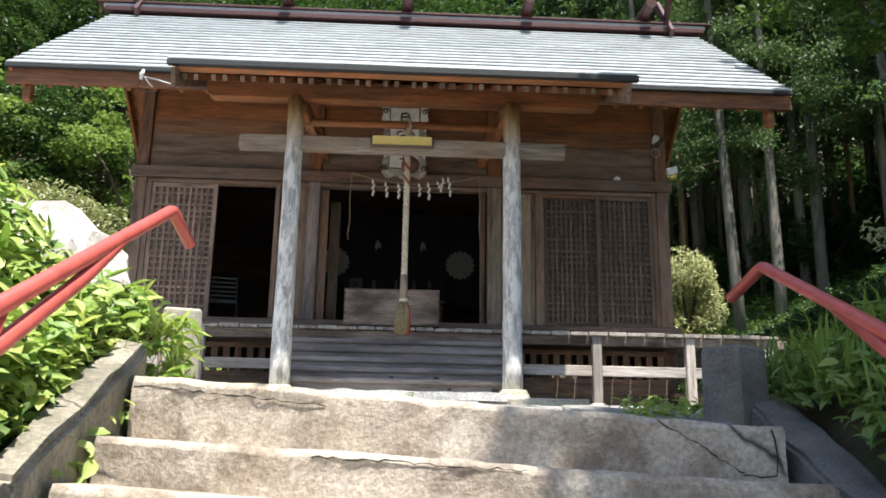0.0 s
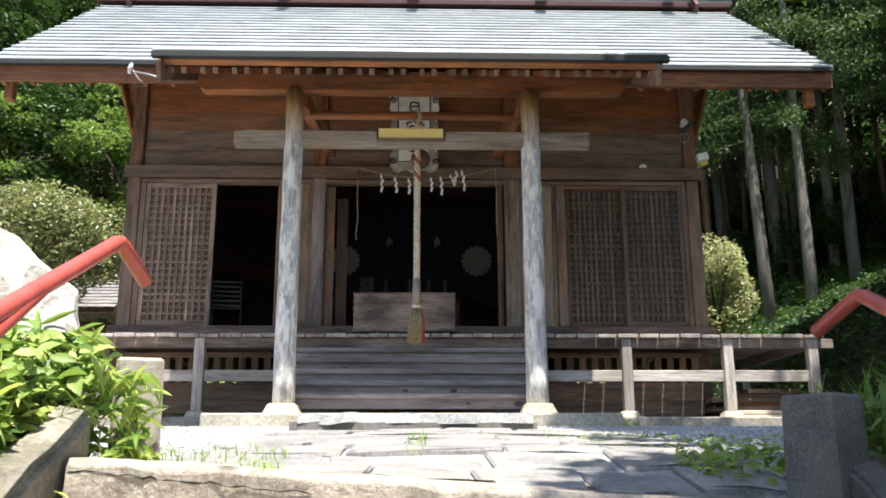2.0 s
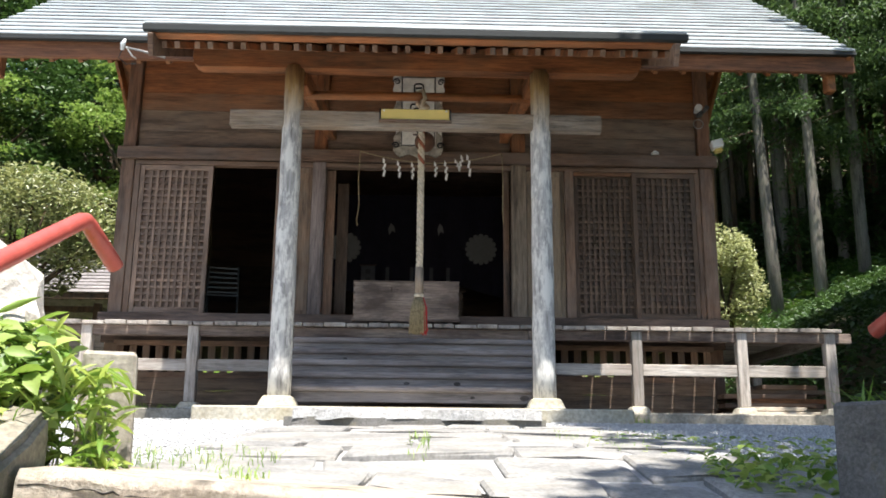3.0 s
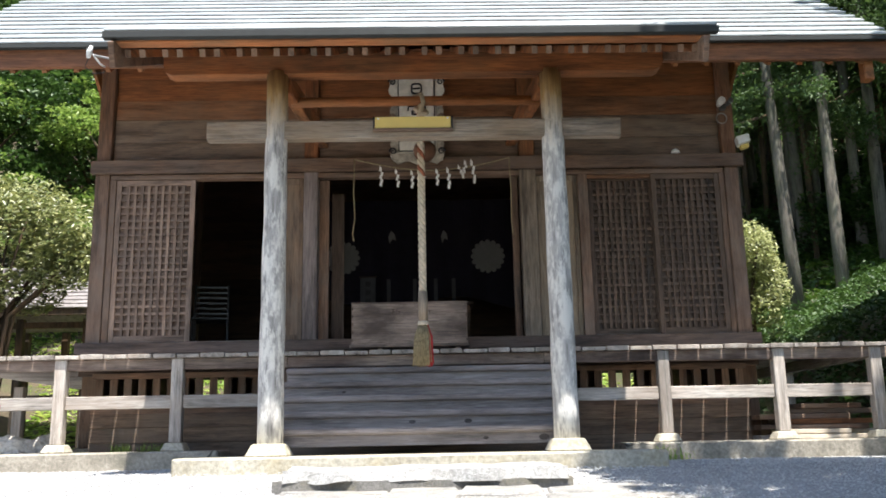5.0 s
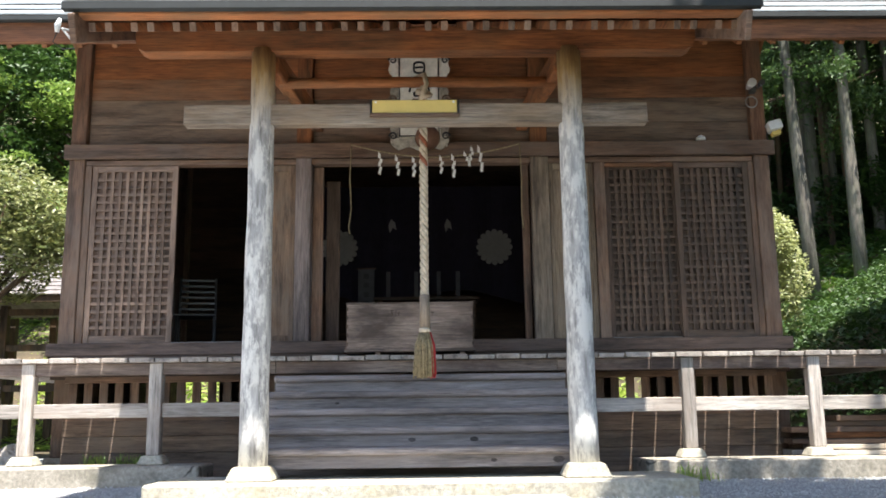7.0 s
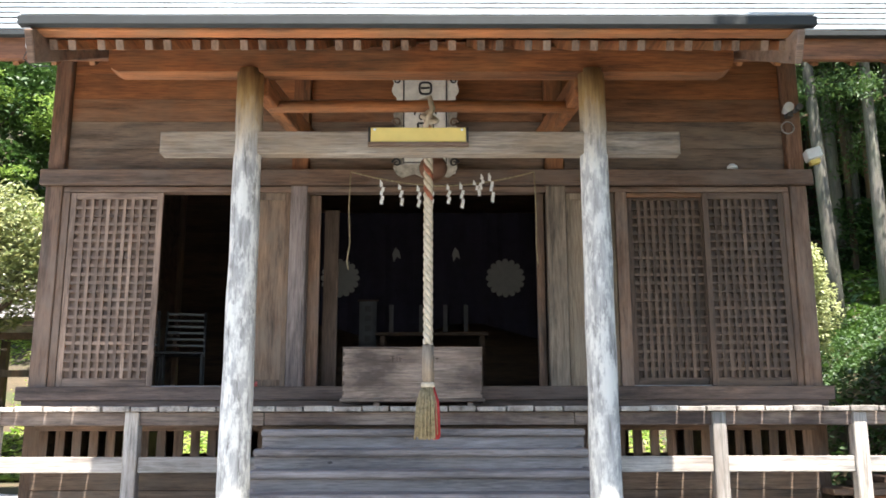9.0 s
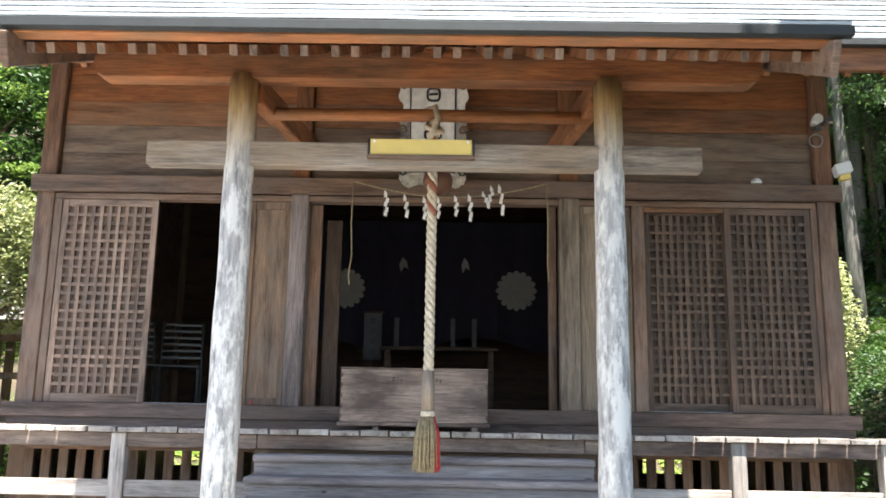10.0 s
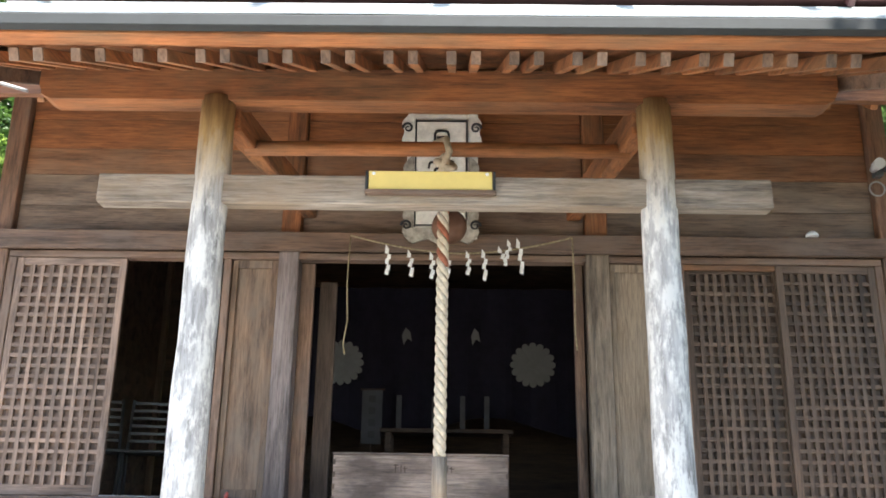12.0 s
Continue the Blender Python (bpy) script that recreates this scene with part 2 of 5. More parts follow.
plume_mat = leaf("pale_grass_plume", (0.26, 0.30, 0.17), (0.45, 0.46, 0.28), 0.35)
tile_mat = paint("grey_roof_tile", (0.26, 0.235, 0.23), 0.6, wear=0.3, scale=5)

# ---- mesh helpers ----


def place(name, bm, material, parent=None, label=""):
    me = bpy.data.meshes.new(name)
    bm.to_mesh(me)
    bm.free()
    me.materials.append(material)
    ob = new(name, me)
    ob.parent = parent
    if label:
        ob["label"] = label
    return ob


part = place


def thing(name, label, category, group="", kind="", at=(0, 0, 0)):
    ob = new(name)
    ob.location = at
    ob.empty_display_size = 0.1
    return tagged(ob, label, category, group, kind)


def box(x0, x1, y0, y1, z0, z1, bevel=0.006, bm=None, rounds=1):
    bm = bm or bmesh.new()
    m = Matrix.Translation(((x0 + x1) / 2, (y0 + y1) / 2, (z0 + z1) / 2)) @ Matrix.Diagonal((x1 - x0, y1 - y0, z1 - z0, 1))
    g = bmesh.ops.create_cube(bm, size=1, matrix=m)
    if bevel:
        es = list({e for v in g["verts"] for e in v.link_edges})
        bmesh.ops.bevel(bm, geom=es, offset=bevel, segments=rounds, affect="EDGES", profile=0.5)
    return bm


def bar(a, b, w, h, bevel=0.005, bm=None):
    """A squared timber from a to b, w wide and h high."""
    bm = bm or bmesh.new()
    a, b = Vector(a), Vector(b)
    d = b - a
    q = d.to_track_quat("Y", "Z").to_matrix().to_4x4()
    m = Matrix.Translation((a + b) / 2) @ q @ Matrix.Diagonal((w, d.length, h, 1))
    g = bmesh.ops.create_cube(bm, size=1, matrix=m)
    if bevel:
        es = list({e for v in g["verts"] for e in v.link_edges})
        bmesh.ops.bevel(bm, geom=es, offset=bevel, segments=1, affect="EDGES", profile=0.5)
    return bm


def tube(points, radii, sides=12, bm=None, wobble=0.0, rnd=None):
    """A round, tapered body along points."""
    bm = bm or bmesh.new()
    rings = []
    n = len(points)
    q = None
    last = None
    for i, p in enumerate(points):
        p = Vector(p)
        d = (Vector(points[min(i + 1, n - 1)]) - Vector(points[max(i - 1, 0)])).normalized()
        q = d.to_track_quat("Z", "Y") if q is None else last.rotation_difference(d) @ q
        last = d
        r = radii[i] if hasattr(radii, "__len__") else radii
        ring = []
        for k in range(sides):
            a = 2 * math.pi * k / sides
            rr = r * (1 + wobble * noise.noise(Vector((math.cos(a) * 1.3 + p.x, math.sin(a) * 1.3 + p.y, p.z * 1.7))))
            ring.append(bm.verts.new(p + q @ Vector((rr * math.cos(a), rr * math.sin(a), 0))))
        rings.append(ring)
    for u, v in zip(rings, rings[1:]):
        for k in range(sides):
            f = bm.faces.new((u[k], u[(k + 1) % sides], v[(k + 1) % sides], v[k]))
            f.smooth = True
    bm.faces.new(rings[0][::-1])
    bm.faces.new(rings[-1])
    return bm


def frustum(cx, cy, z0, z1, wide, top, bm=None):
    bm = bm or bmesh.new()
    vs = [bm.verts.new((cx + sx * w / 2, cy + sy * w / 2, z)) for z, w in ((z0, wide), (z1, top)) for sx, sy in ((-1, -1), (1, -1), (1, 1), (-1, 1))]
    for f in ((3, 2, 1, 0), (4, 5, 6, 7), (0, 1, 5, 4), (1, 2, 6, 5), (2, 3, 7, 6), (3, 0, 4, 7)):
        bm.faces.new([vs[i] for i in f])
    bmesh.ops.bevel(bm, geom=list(bm.edges), offset=0.012, segments=1, affect="EDGES")
    return bm


def prism(outline, y0, y1, bm=None):
    """An outline in x and z, drawn out from y0 to y1."""
    bm = bm or bmesh.new()
    a = [bm.verts.new((x, y0, z)) for x, z in outline]
    b = [bm.verts.new((x, y1, z)) for x, z in outline]
    bm.faces.new(a)
    bm.faces.new(b[::-1])
    for i in range(len(a)):
        j = (i + 1) % len(a)
        bm.faces.new((a[j], a[i], b[i], b[j]))
    bmesh.ops.recalc_face_normals(bm, faces=list(bm.faces))
    return bm


rng = np.random.default_rng(7)


def leaves(name, centres, size, material, parent=None, flat=0.5, slim=0.45, droop=0.0, gen=None, face=(0, 0, 0)):
    """Many small folded leaves, one island each, at the given centres."""
    gen = gen if gen is not None else rng
    c = np.asarray(centres, float)
    n = len(c)
    nor = gen.normal(size=(n, 3))
    nor[:, 2] = np.abs(nor[:, 2]) + flat * 3
    nor += np.asarray(face)
    nor /= np.linalg.norm(nor, axis=1)[:, None]
    d = gen.normal(size=(n, 3))
    d[:, 2] -= droop * 2
    d -= nor * (d * nor).sum(1)[:, None]
    d /= np.linalg.norm(d, axis=1)[:, None]
    s = np.cross(nor, d)
    length = (size * gen.uniform(0.6, 1.4, n))[:, None]
    wide = length * slim
    base, tip = c - d * length * 0.5, c + d * length * 0.5 - nor * length * 0.12
    left, right = c + s * wide * 0.5 + nor * wide * 0.22, c - s * wide * 0.5 + nor * wide * 0.22
    v = np.stack([base, right, tip, left], 1).reshape(-1, 3)
    me = bpy.data.meshes.new(name)
    me.vertices.add(4 * n)
    me.vertices.foreach_set("co", v.ravel())
    i0 = np.arange(n) * 4
    tri = np.stack([i0, i0 + 1, i0 + 2, i0, i0 + 2, i0 + 3], 1).ravel()
    me.loops.add(6 * n)
    me.loops.foreach_set("vertex_index", tri)
    me.polygons.add(2 * n)
    me.polygons.foreach_set("loop_start", np.arange(2 * n) * 3)
    me.polygons.foreach_set("loop_total", np.full(2 * n, 3))
    me.update()
    me.materials.append(material)
    ob = new(name, me)
    ob.parent = parent
    return ob


def broad_leaves(name, centres, size, material, parent=None, flat=0.5, slim=0.55, droop=0.0, face=(0, 0, 0)):
    """Leaves seen from near: an oval blade of two halves, folded along the rib and bent at the tip."""
    c = np.asarray(centres, float)
    n = len(c)
    nor = rng.normal(size=(n, 3))
    nor[:, 2] = np.abs(nor[:, 2]) + flat * 3
    nor += np.asarray(face)
    nor /= np.linalg.norm(nor, axis=1)[:, None]
    d = rng.normal(size=(n, 3))
    d[:, 2] -= droop * 2
    d -= nor * (d * nor).sum(1)[:, None]
    d /= np.linalg.norm(d, axis=1)[:, None]
    s = np.cross(nor, d)
    L = (size * rng.uniform(0.55, 1.35, n))[:, None]
    W = L * slim * rng.uniform(0.8, 1.15, n)[:, None]
    at = lambda u, v, h: c + d * L * (u - 0.5) + s * W * v + nor * L * h
    v = np.stack([at(0, 0, 0), at(0.25, 0.40, 0.09), at(0.55, 0.46, 0.08), at(0.82, 0.24, 0.0), at(1, 0, -0.14), at(0.82, -0.24, 0.0), at(0.55, -0.46, 0.08), at(0.25, -0.40, 0.09), at(0.3, 0, 0.02), at(0.7, 0, -0.02)], 1).reshape(-1, 3)
    f = np.array([(0, 8, 1), (1, 8, 2), (2, 8, 9), (2, 9, 3), (3, 9, 4), (0, 7, 8), (7, 6, 8), (6, 9, 8), (6, 5, 9), (5, 4, 9)])
    idx = (np.arange(n)[:, None, None] * 10 + f[None]).ravel()
    me = bpy.data.meshes.new(name)
    me.vertices.add(10 * n)
    me.vertices.foreach_set("co", v.ravel())
    me.loops.add(30 * n)
    me.loops.foreach_set("vertex_index", idx)
    me.polygons.add(10 * n)
    me.polygons.foreach_set("loop_start", np.arange(10 * n) * 3)
    me.polygons.foreach_set("loop_total", np.full(10 * n, 3))
    me.polygons.foreach_set("use_smooth", np.ones(10 * n, dtype=bool))
    me.update()
    me.materials.append(material)
    ob = new(name, me)
    ob.parent = parent
    return ob


def ball(n, centre, radius, hollow=0.5, gen=None):
    """Points in a shell of an ellipsoid."""
    gen = gen if gen is not None else rng
    d = gen.normal(size=(n, 3))
    d /= np.linalg.norm(d, axis=1)[:, None]
    return np.asarray(centre) + d * np.asarray(radius) * (hollow + (1 - hollow) * gen.random((n, 1)) ** 0.5)


def post_timber():
    """A barked pole: brown at the sheltered top, silvery and flaked below, where rain has reached it."""
    m, nt, b = shader("post_timber", 0.75)
    tc = nt.nodes.new("ShaderNodeTexCoord")
    sep = nt.nodes.new("ShaderNodeSeparateXYZ")
    nt.links.new(tc.outputs["Object"], sep.inputs[0])
    grain = noise_at(nt, coords(nt, (7, 7, 0.7)), 4.0, 8, 0.7)
    flake = noise_at(nt, coords(nt, (5.5, 5.5, 1.7)), 2.6, 8, 0.75)
    pale = ramp(nt, grain, [(0.32, (0.13, 0.12, 0.115)), (0.46, (0.34, 0.328, 0.315)), (0.62, (0.49, 0.475, 0.455))])
    pale = mixed(nt, pale, (0.76, 0.74, 0.69), ramp(nt, flake, [(0.46, (0, 0, 0)), (0.56, (0.8,) * 3)]))
    brown = ramp(nt, grain, [(0.3, (0.16, 0.095, 0.04)), (0.7, (0.42, 0.285, 0.12))])
    add = nt.nodes.new("ShaderNodeMath")
    add.operation = "MULTIPLY_ADD"
    add.inputs[1].default_value = 0.9
    nt.links.new(flake, add.inputs[0])
    nt.links.new(sep.outputs[2], add.inputs[2])
    c = mixed(nt, pale, brown, ramp(nt, scaled(nt, add.outputs[0], 0.25), [(0.74, (0, 0, 0)), (0.86, (1, 1, 1))]))
    nt.links.new(c, b.inputs["Base Color"])
    bump(nt, b, flake, 0.4, 0.01)
    return m


def scaled(nt, value, k):
    n = nt.nodes.new("ShaderNodeMath")
    n.operation = "MULTIPLY"
    n.inputs[1].default_value = k
    nt.links.new(value, n.inputs[0])
    return n.outputs[0]


POST = post_timber()

# ---- ground: one sheet, a slope below the stair, a level yard, banks and a wooded hill behind ----


def lift(x, y):
    z = -0.2 if y > -0.3 else -0.2 + (y + 0.3) * 0.075
    if y < -5.5:
        z = -0.59 + max(y + 5.5, -12) * 0.5
    if -1.15 < x < 1.7 and y < -4.0:
        z -= 0.14 * min(1, (-4.0 - y) / 1.3) * max(0, (x + 1.0) / 2.5)
    if -1.15 < x < 1.7 and y < -5.3:
        z -= 0.45
    if x < -1.15 and y < -4.4:
        z += 0.2 * min(1, (-4.4 - y)) * min(1, (-1.15 - x) * 2)
    if x > 1.7 and y < -4.4:
        z += 0.25 * min(1, (-4.4 - y)) * min(1, (x - 1.7) * 2)
    s = x - 5.0
    if s > 0 and y > -5.5:
        z += 2.5 * (1 - math.exp(-s * 0.75)) * min(1, (y + 5.5) / 6)
    s = math.hypot(max(0, abs(x + 1) - 9), max(0, y - 12))
    if y > -8:
        z += 0.45 * s * min(1, (y + 8) / 12)
    return z + 0.03 * noise.noise(Vector((x * 0.8, y * 0.8, 3))) * (1 if abs(x) > 5 or y > 3 else 0.3)


def axis_steps(lo, hi, fine_lo, fine_hi, fine, coarse):
    out, v = [], lo
    while v < hi:
        out.append(v)
        v += fine if fine_lo <= v < fine_hi else coarse
    return out + [hi]


xs = axis_steps(-150, 150, -7, 9, 0.4, 3.0)
ys = axis_steps(-120, 150, -9, 9, 0.4, 3.0)
gv = [(x, y, lift(x, y)) for y in ys for x in xs]
nx = len(xs)
gf = [(j * nx + i, j * nx + i + 1, (j + 1) * nx + i + 1, (j + 1) * nx + i) for j in range(len(ys) - 1) for i in range(nx - 1)]
gm = bpy.data.meshes.new("ground")
gm.from_pydata(gv, [], gf)
gm.polygons.foreach_set("use_smooth", [True] * len(gf))
gm.materials.append(soil)
tagged(new("ground", gm), "sloping leaf-strewn earth with patches of moss", "ground", kind="structure")

# gravel yard before and beside the hall
gx, gy = axis_steps(-10.5, 4.9, -20, 9, 0.3, 0.3), axis_steps(-4.9, 7.5, -9, 9, 0.3, 0.3)
yv = [(x, y, lift(x, y) + 0.012 + 0.012 * noise.noise(Vector((x * 3, y * 3, 0)))) for y in gy for x in gx]
yn = len(gx)
yf = [(j * yn + i, j * yn + i + 1, (j + 1) * yn + i + 1, (j + 1) * yn + i) for j in range(len(gy) - 1) for i in range(yn - 1)]
ym = bpy.data.meshes.new("gravel_yard")
ym.from_pydata(yv, [], yf)
ym.materials.append(gravel_mat)
tagged(new("gravel_yard", ym), "blue-grey gravel yard round the shrine hall", "gravel", kind="structure")

# ---- the stone stair that is climbed ----
stair = thing("stone_stair", "worn cracked concrete stair climbing to the yard", "stairs", kind="structure")


def rough_slab(x0, x1, y0, y1, z0, z1, amount, seed):
    bm = bmesh.new()
    bmesh.ops.create_grid(bm, x_segments=30, y_segments=10, size=0.5)
    g = bmesh.ops.extrude_face_region(bm, geom=list(bm.faces))
    up = {v for v in g["geom"] if isinstance(v, bmesh.types.BMVert)}
    for v in bm.verts:
        x_, y_ = x0 + (v.co.x + 0.5) * (x1 - x0), y0 + (v.co.y + 0.5) * (y1 - y0)
        n1 = noise.noise(Vector((x_ * 2.5, y_ * 2.5, seed)))
        edge = abs(v.co.y) > 0.49 or abs(v.co.x) > 0.49
        v.co = (x_ + (amount * n1 if edge else 0), y_ + (amount * noise.noise(Vector((x_ * 4, seed, y_))) if edge else 0) + (0.03 if edge and v in up else 0), (z1 if v in up else z0) + 0.25 * amount * noise.noise(Vector((x_ * 5, y_ * 5, seed + 2))))
    bmesh.ops.recalc_face_normals(bm, faces=list(bm.faces))
    return bm


def slanted_step(y0, z0, depth, height, seed, fall=0.14):
    """One tread across the stair, lower and nearer at its right end, with a worn nose."""
    bm = bmesh.new()
    n = 26
    rows = []
    for i in range(n + 1):
        u = i / n
        x = -1.0 + 2.5 * u
        yy = y0 - 0.2 * u
        zz = z0 - fall * u
        w = noise.noise(Vector((x * 3.1, seed * 7.7, 0))) * 0.026
        w2 = noise.noise(Vector((x * 9.0, seed * 3.7, 5))) * 0.017
        rows.append([bm.verts.new(p) for p in (
            (x, yy + depth + 0.25, zz - height - 0.1), (x, yy + w * 0.7, zz - height - 0.1), (x, yy + w * 0.7 + w2, zz - height * 0.45), (x, yy + w, zz - 0.028 + w2),
            (x, yy + 0.02 + w, zz + w2 * 0.6), (x, yy + depth * 0.5, zz + w * 0.5), (x, yy + depth + 0.25, zz))])
    for a, b in zip(rows, rows[1:]):
        for k in range(7):
            f = bm.faces.new((a[k], a[(k + 1) % 7], b[(k + 1) % 7], b[k]))
            f.smooth = k in (3, 4)
    bm.faces.new(rows[0])
    bm.faces.new(rows[-1][::-1])
    bmesh.ops.recalc_face_normals(bm, faces=list(bm.faces))
    return bm


# the top two steps have settled unevenly: lift and fall across
STEP_SET = {0: (0.032, 0.168), 1: (-0.03, 0.125)}
for i in range(14):
    up, fall = STEP_SET.get(i, (0.0, 0.14))
    part("step", slanted_step(-5.56 - 0.36 * i, -0.53 - 0.19 * i + up, 0.36, 0.19 + up, i + 1, fall), step_concrete, stair)
# old cracks in the top two steps
crack_mat = paint("dark_crack", (0.02, 0.018, 0.015), 0.95)
cr = random.Random(8)


def on_riser(i, x, drop):
    """A point on the face of step i, drop below its edge."""
    u = (x + 1.0) / 2.5
    return Vector((x, -5.56 - 0.36 * i - 0.2 * u + noise.noise(Vector((x * 3.1, (i + 1) * 7.7, 0))) * 0.0182 - 0.002, -0.53 - 0.19 * i + STEP_SET[i][0] - STEP_SET[i][1] * u - drop))


for i, line in ((0, [(-0.99 + 0.026 * k, 0.04 + 0.0006 * k) for k in range(30)]), (0, [(1.02 + 0.0175 * k, 0.012 + 0.0095 * k) for k in range(19)]), (0, [(1.335, 0.185), (1.37, 0.187), (1.40, 0.187), (1.455, 0.185), (1.46, 0.14), (1.462, 0.10), (1.455, 0.05), (1.45, 0.01)]), (1, [(-0.25 + 0.025 * k, 0.02) for k in range(30)])):
    pts = [on_riser(i, x + cr.uniform(-0.004, 0.004), d_ + cr.uniform(-0.006, 0.006)) for x, d_ in line]
    part("crack", tube(pts, [cr.uniform(0.0008, 0.0036) for _ in pts], 5), crack_mat, stair)
# sloping side kerbs
for x0, x1, y_top, z_top in ((-1.17, -1.03, -5.3, -0.34), (1.55, 1.78, -5.1, -0.465)):
    for k in range(5):
        bm = bmesh.new()
        a, b = k * 1.15, k * 1.15 + 1.13
        vs = [bm.verts.new((x, y_top - s, z_top - s * 0.49 + dz)) for s in (a, b) for x, dz in ((x0, -0.55), (x1, -0.55), (x1, 0), (x0, 0.02))]
        for f in ((0, 1, 2, 3), (7, 6, 5, 4), (0, 4, 5, 1), (1, 5, 6, 2), (2, 6, 7, 3), (3, 7, 4, 0)):
            bm.faces.new([vs[j] for j in f])
        bmesh.ops.recalc_face_normals(bm, faces=list(bm.faces))
        bmesh.ops.bevel(bm, geom=list(bm.edges), offset=0.02, segments=2, affect="EDGES")
        bmesh.ops.subdivide_edges(bm, edges=[e for e in bm.edges if e.calc_length() > 0.3], cuts=8, use_grid_fill=True)
        for v in bm.verts:
            v.co += noise.noise_vector(v.co * 4.0) * 0.022
        part("kerb", bm, mossy_kerb if x0 < 0 else dark_stone, stair)

# red pipe rails
for s, knee, tip, foot in ((-1, (-0.97, -5.35, 0.24), (-0.92, -5.19, 0.125), (-1.0, -9.4, -1.72)), (1, (1.6, -5.42, 0.045), (1.535, -5.2, -0.055), (1.62, -9.4, -1.88))):
    rail = thing("handrail", "red-painted steel pipe handrail beside the stone stair", "handrail", "red handrails")
    K, T, F = Vector(knee), Vector(tip), Vector(foot)
    b1, b2 = K + (F - K).normalized() * 0.035, K + (T - K).normalized() * 0.03
    part("top_rail", tube([F, b1, K * 0.6 + (b1 + b2) * 0.2, b2, T], 0.0262, 18), red_pipe, rail)
    J = K + (F - K) * 0.14
    part("lower_rail", tube([J, J + (F - K) * 0.1 + Vector((-s * 0.01, 0, -0.06)), F + Vector((-s * 0.02, 0, -0.32))], 0.0245, 16), red_pipe, rail)
    for u in (0.36, 0.66, 0.97):
        p = K + (F - K) * u
        part("rail_post", tube([p + Vector((s * 0.15, 0, -0.95)), p + Vector((s * 0.05, 0, -0.25)), p], 0.022, 12), red_pipe, rail)

# squat stone posts at the stair head
bm = frustum(0, 0, 0, 0.44, 0.185, 0.17)
sp = place("stone_post", bm, concrete)
sp.matrix_world = pose(-0.985, -4.96, -0.57, 0, 0, 16)
tagged(sp, "squat square concrete post among bamboo grass", "stone post", "stair-head posts")
bm = frustum(0, 0, 0, 0.40, 0.215, 0.205)
sp = place("stone_post", bm, dark_stone)
sp.matrix_world = pose(1.535, -5.18, -0.68, 0, 0, 32)
tagged(sp, "squat square dark lichened stone post", "stone post", "stair-head posts")

# ---- base slabs ----
tagged(place("porch_slab", box(-1.88, 1.92, -0.32, 0.5, -0.26, -0.065, 0.015), pale_concrete), "pale concrete slab with yellow lichen under the porch posts", "slab", kind="structure")
for x0, x1 in ((-6.0, -1.885), (1.925, 5.0)):
    tagged(place("foundation_kerb", box(x0, x1, 1.2, 1.75, -0.3, -0.02, 0.015), concrete), "low concrete kerb under the veranda posts", "kerb", kind="structure")

# ---- shrine hall ----
hall = thing("shrine_hall", "weathered brown wooden shrine hall with metal roof", "shrine")
FY = 2.27
for x0, x1, top in ((-3.58, -3.42, 4.75), (-1.27, -1.11, 4.8), (1.14, 1.32, 4.8), (3.45, 3.61, 4.75)):
    inner = abs(x0) < 2
    part("wall_post", box(x0, x1, FY - 0.03, FY + 0.13, 0.02, 3.0, 0.008), (post_grey if x0 < 0 else jamb_tan) if inner else brown_z, hall)
    part("upper_post", box(x0 + 0.002, x1 - 0.002, FY - 0.028, FY + 0.128, 3.002, top, 0.008), warm_z if inner else corner_wood, hall, "brown sheltered upper post")
for x0, x1 in ((-3.58, -3.42), (3.45, 3.61)):
    part("wall_post", box(x0, x1, 6.2, 6.36, 0.3, 4.75, 0.008), brown_z, hall)
part("lintel_rail", box(-3.62, 3.66, FY - 0.085, FY - 0.033, 2.985, 3.135, 0.006), brown_x, hall, "long weathered rail above the doors")
part("head_beam", box(-3.41, 3.44, FY - 0.02, FY + 0.1, 2.93, 2.982, 0.004), brown_x, hall)
part("sill_filler", box(-3.6, 3.62, FY - 0.085, FY - 0.03, 0.76, 0.984, 0), sill_wood, hall)
part("sill_beam", box(-3.66, 3.68, FY - 0.10, FY + 0.14, 0.985, 1.11, 0.008), sill_wood, hall, "thick weathered sill beam")
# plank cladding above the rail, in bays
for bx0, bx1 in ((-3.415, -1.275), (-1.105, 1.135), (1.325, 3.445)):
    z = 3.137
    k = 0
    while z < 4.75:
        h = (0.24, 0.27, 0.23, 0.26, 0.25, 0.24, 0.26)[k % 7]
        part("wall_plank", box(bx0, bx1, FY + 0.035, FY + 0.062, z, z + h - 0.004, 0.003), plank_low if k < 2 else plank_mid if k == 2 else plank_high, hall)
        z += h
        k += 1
# side and back walls
for x in (-3.5, 3.53):
    z = 1.0
    while z < 4.75:
        part("wall_plank", box(x - 0.02, x + 0.02, FY + 0.12, 6.21, z, z + 0.3035, 0), plank_low, hall)
        z += 0.304
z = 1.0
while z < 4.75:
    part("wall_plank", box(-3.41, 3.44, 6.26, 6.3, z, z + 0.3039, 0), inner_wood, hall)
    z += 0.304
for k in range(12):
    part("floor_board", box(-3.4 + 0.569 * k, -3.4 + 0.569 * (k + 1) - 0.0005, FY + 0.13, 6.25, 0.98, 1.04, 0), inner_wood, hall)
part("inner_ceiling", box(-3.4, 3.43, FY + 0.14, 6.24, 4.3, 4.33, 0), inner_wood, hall)
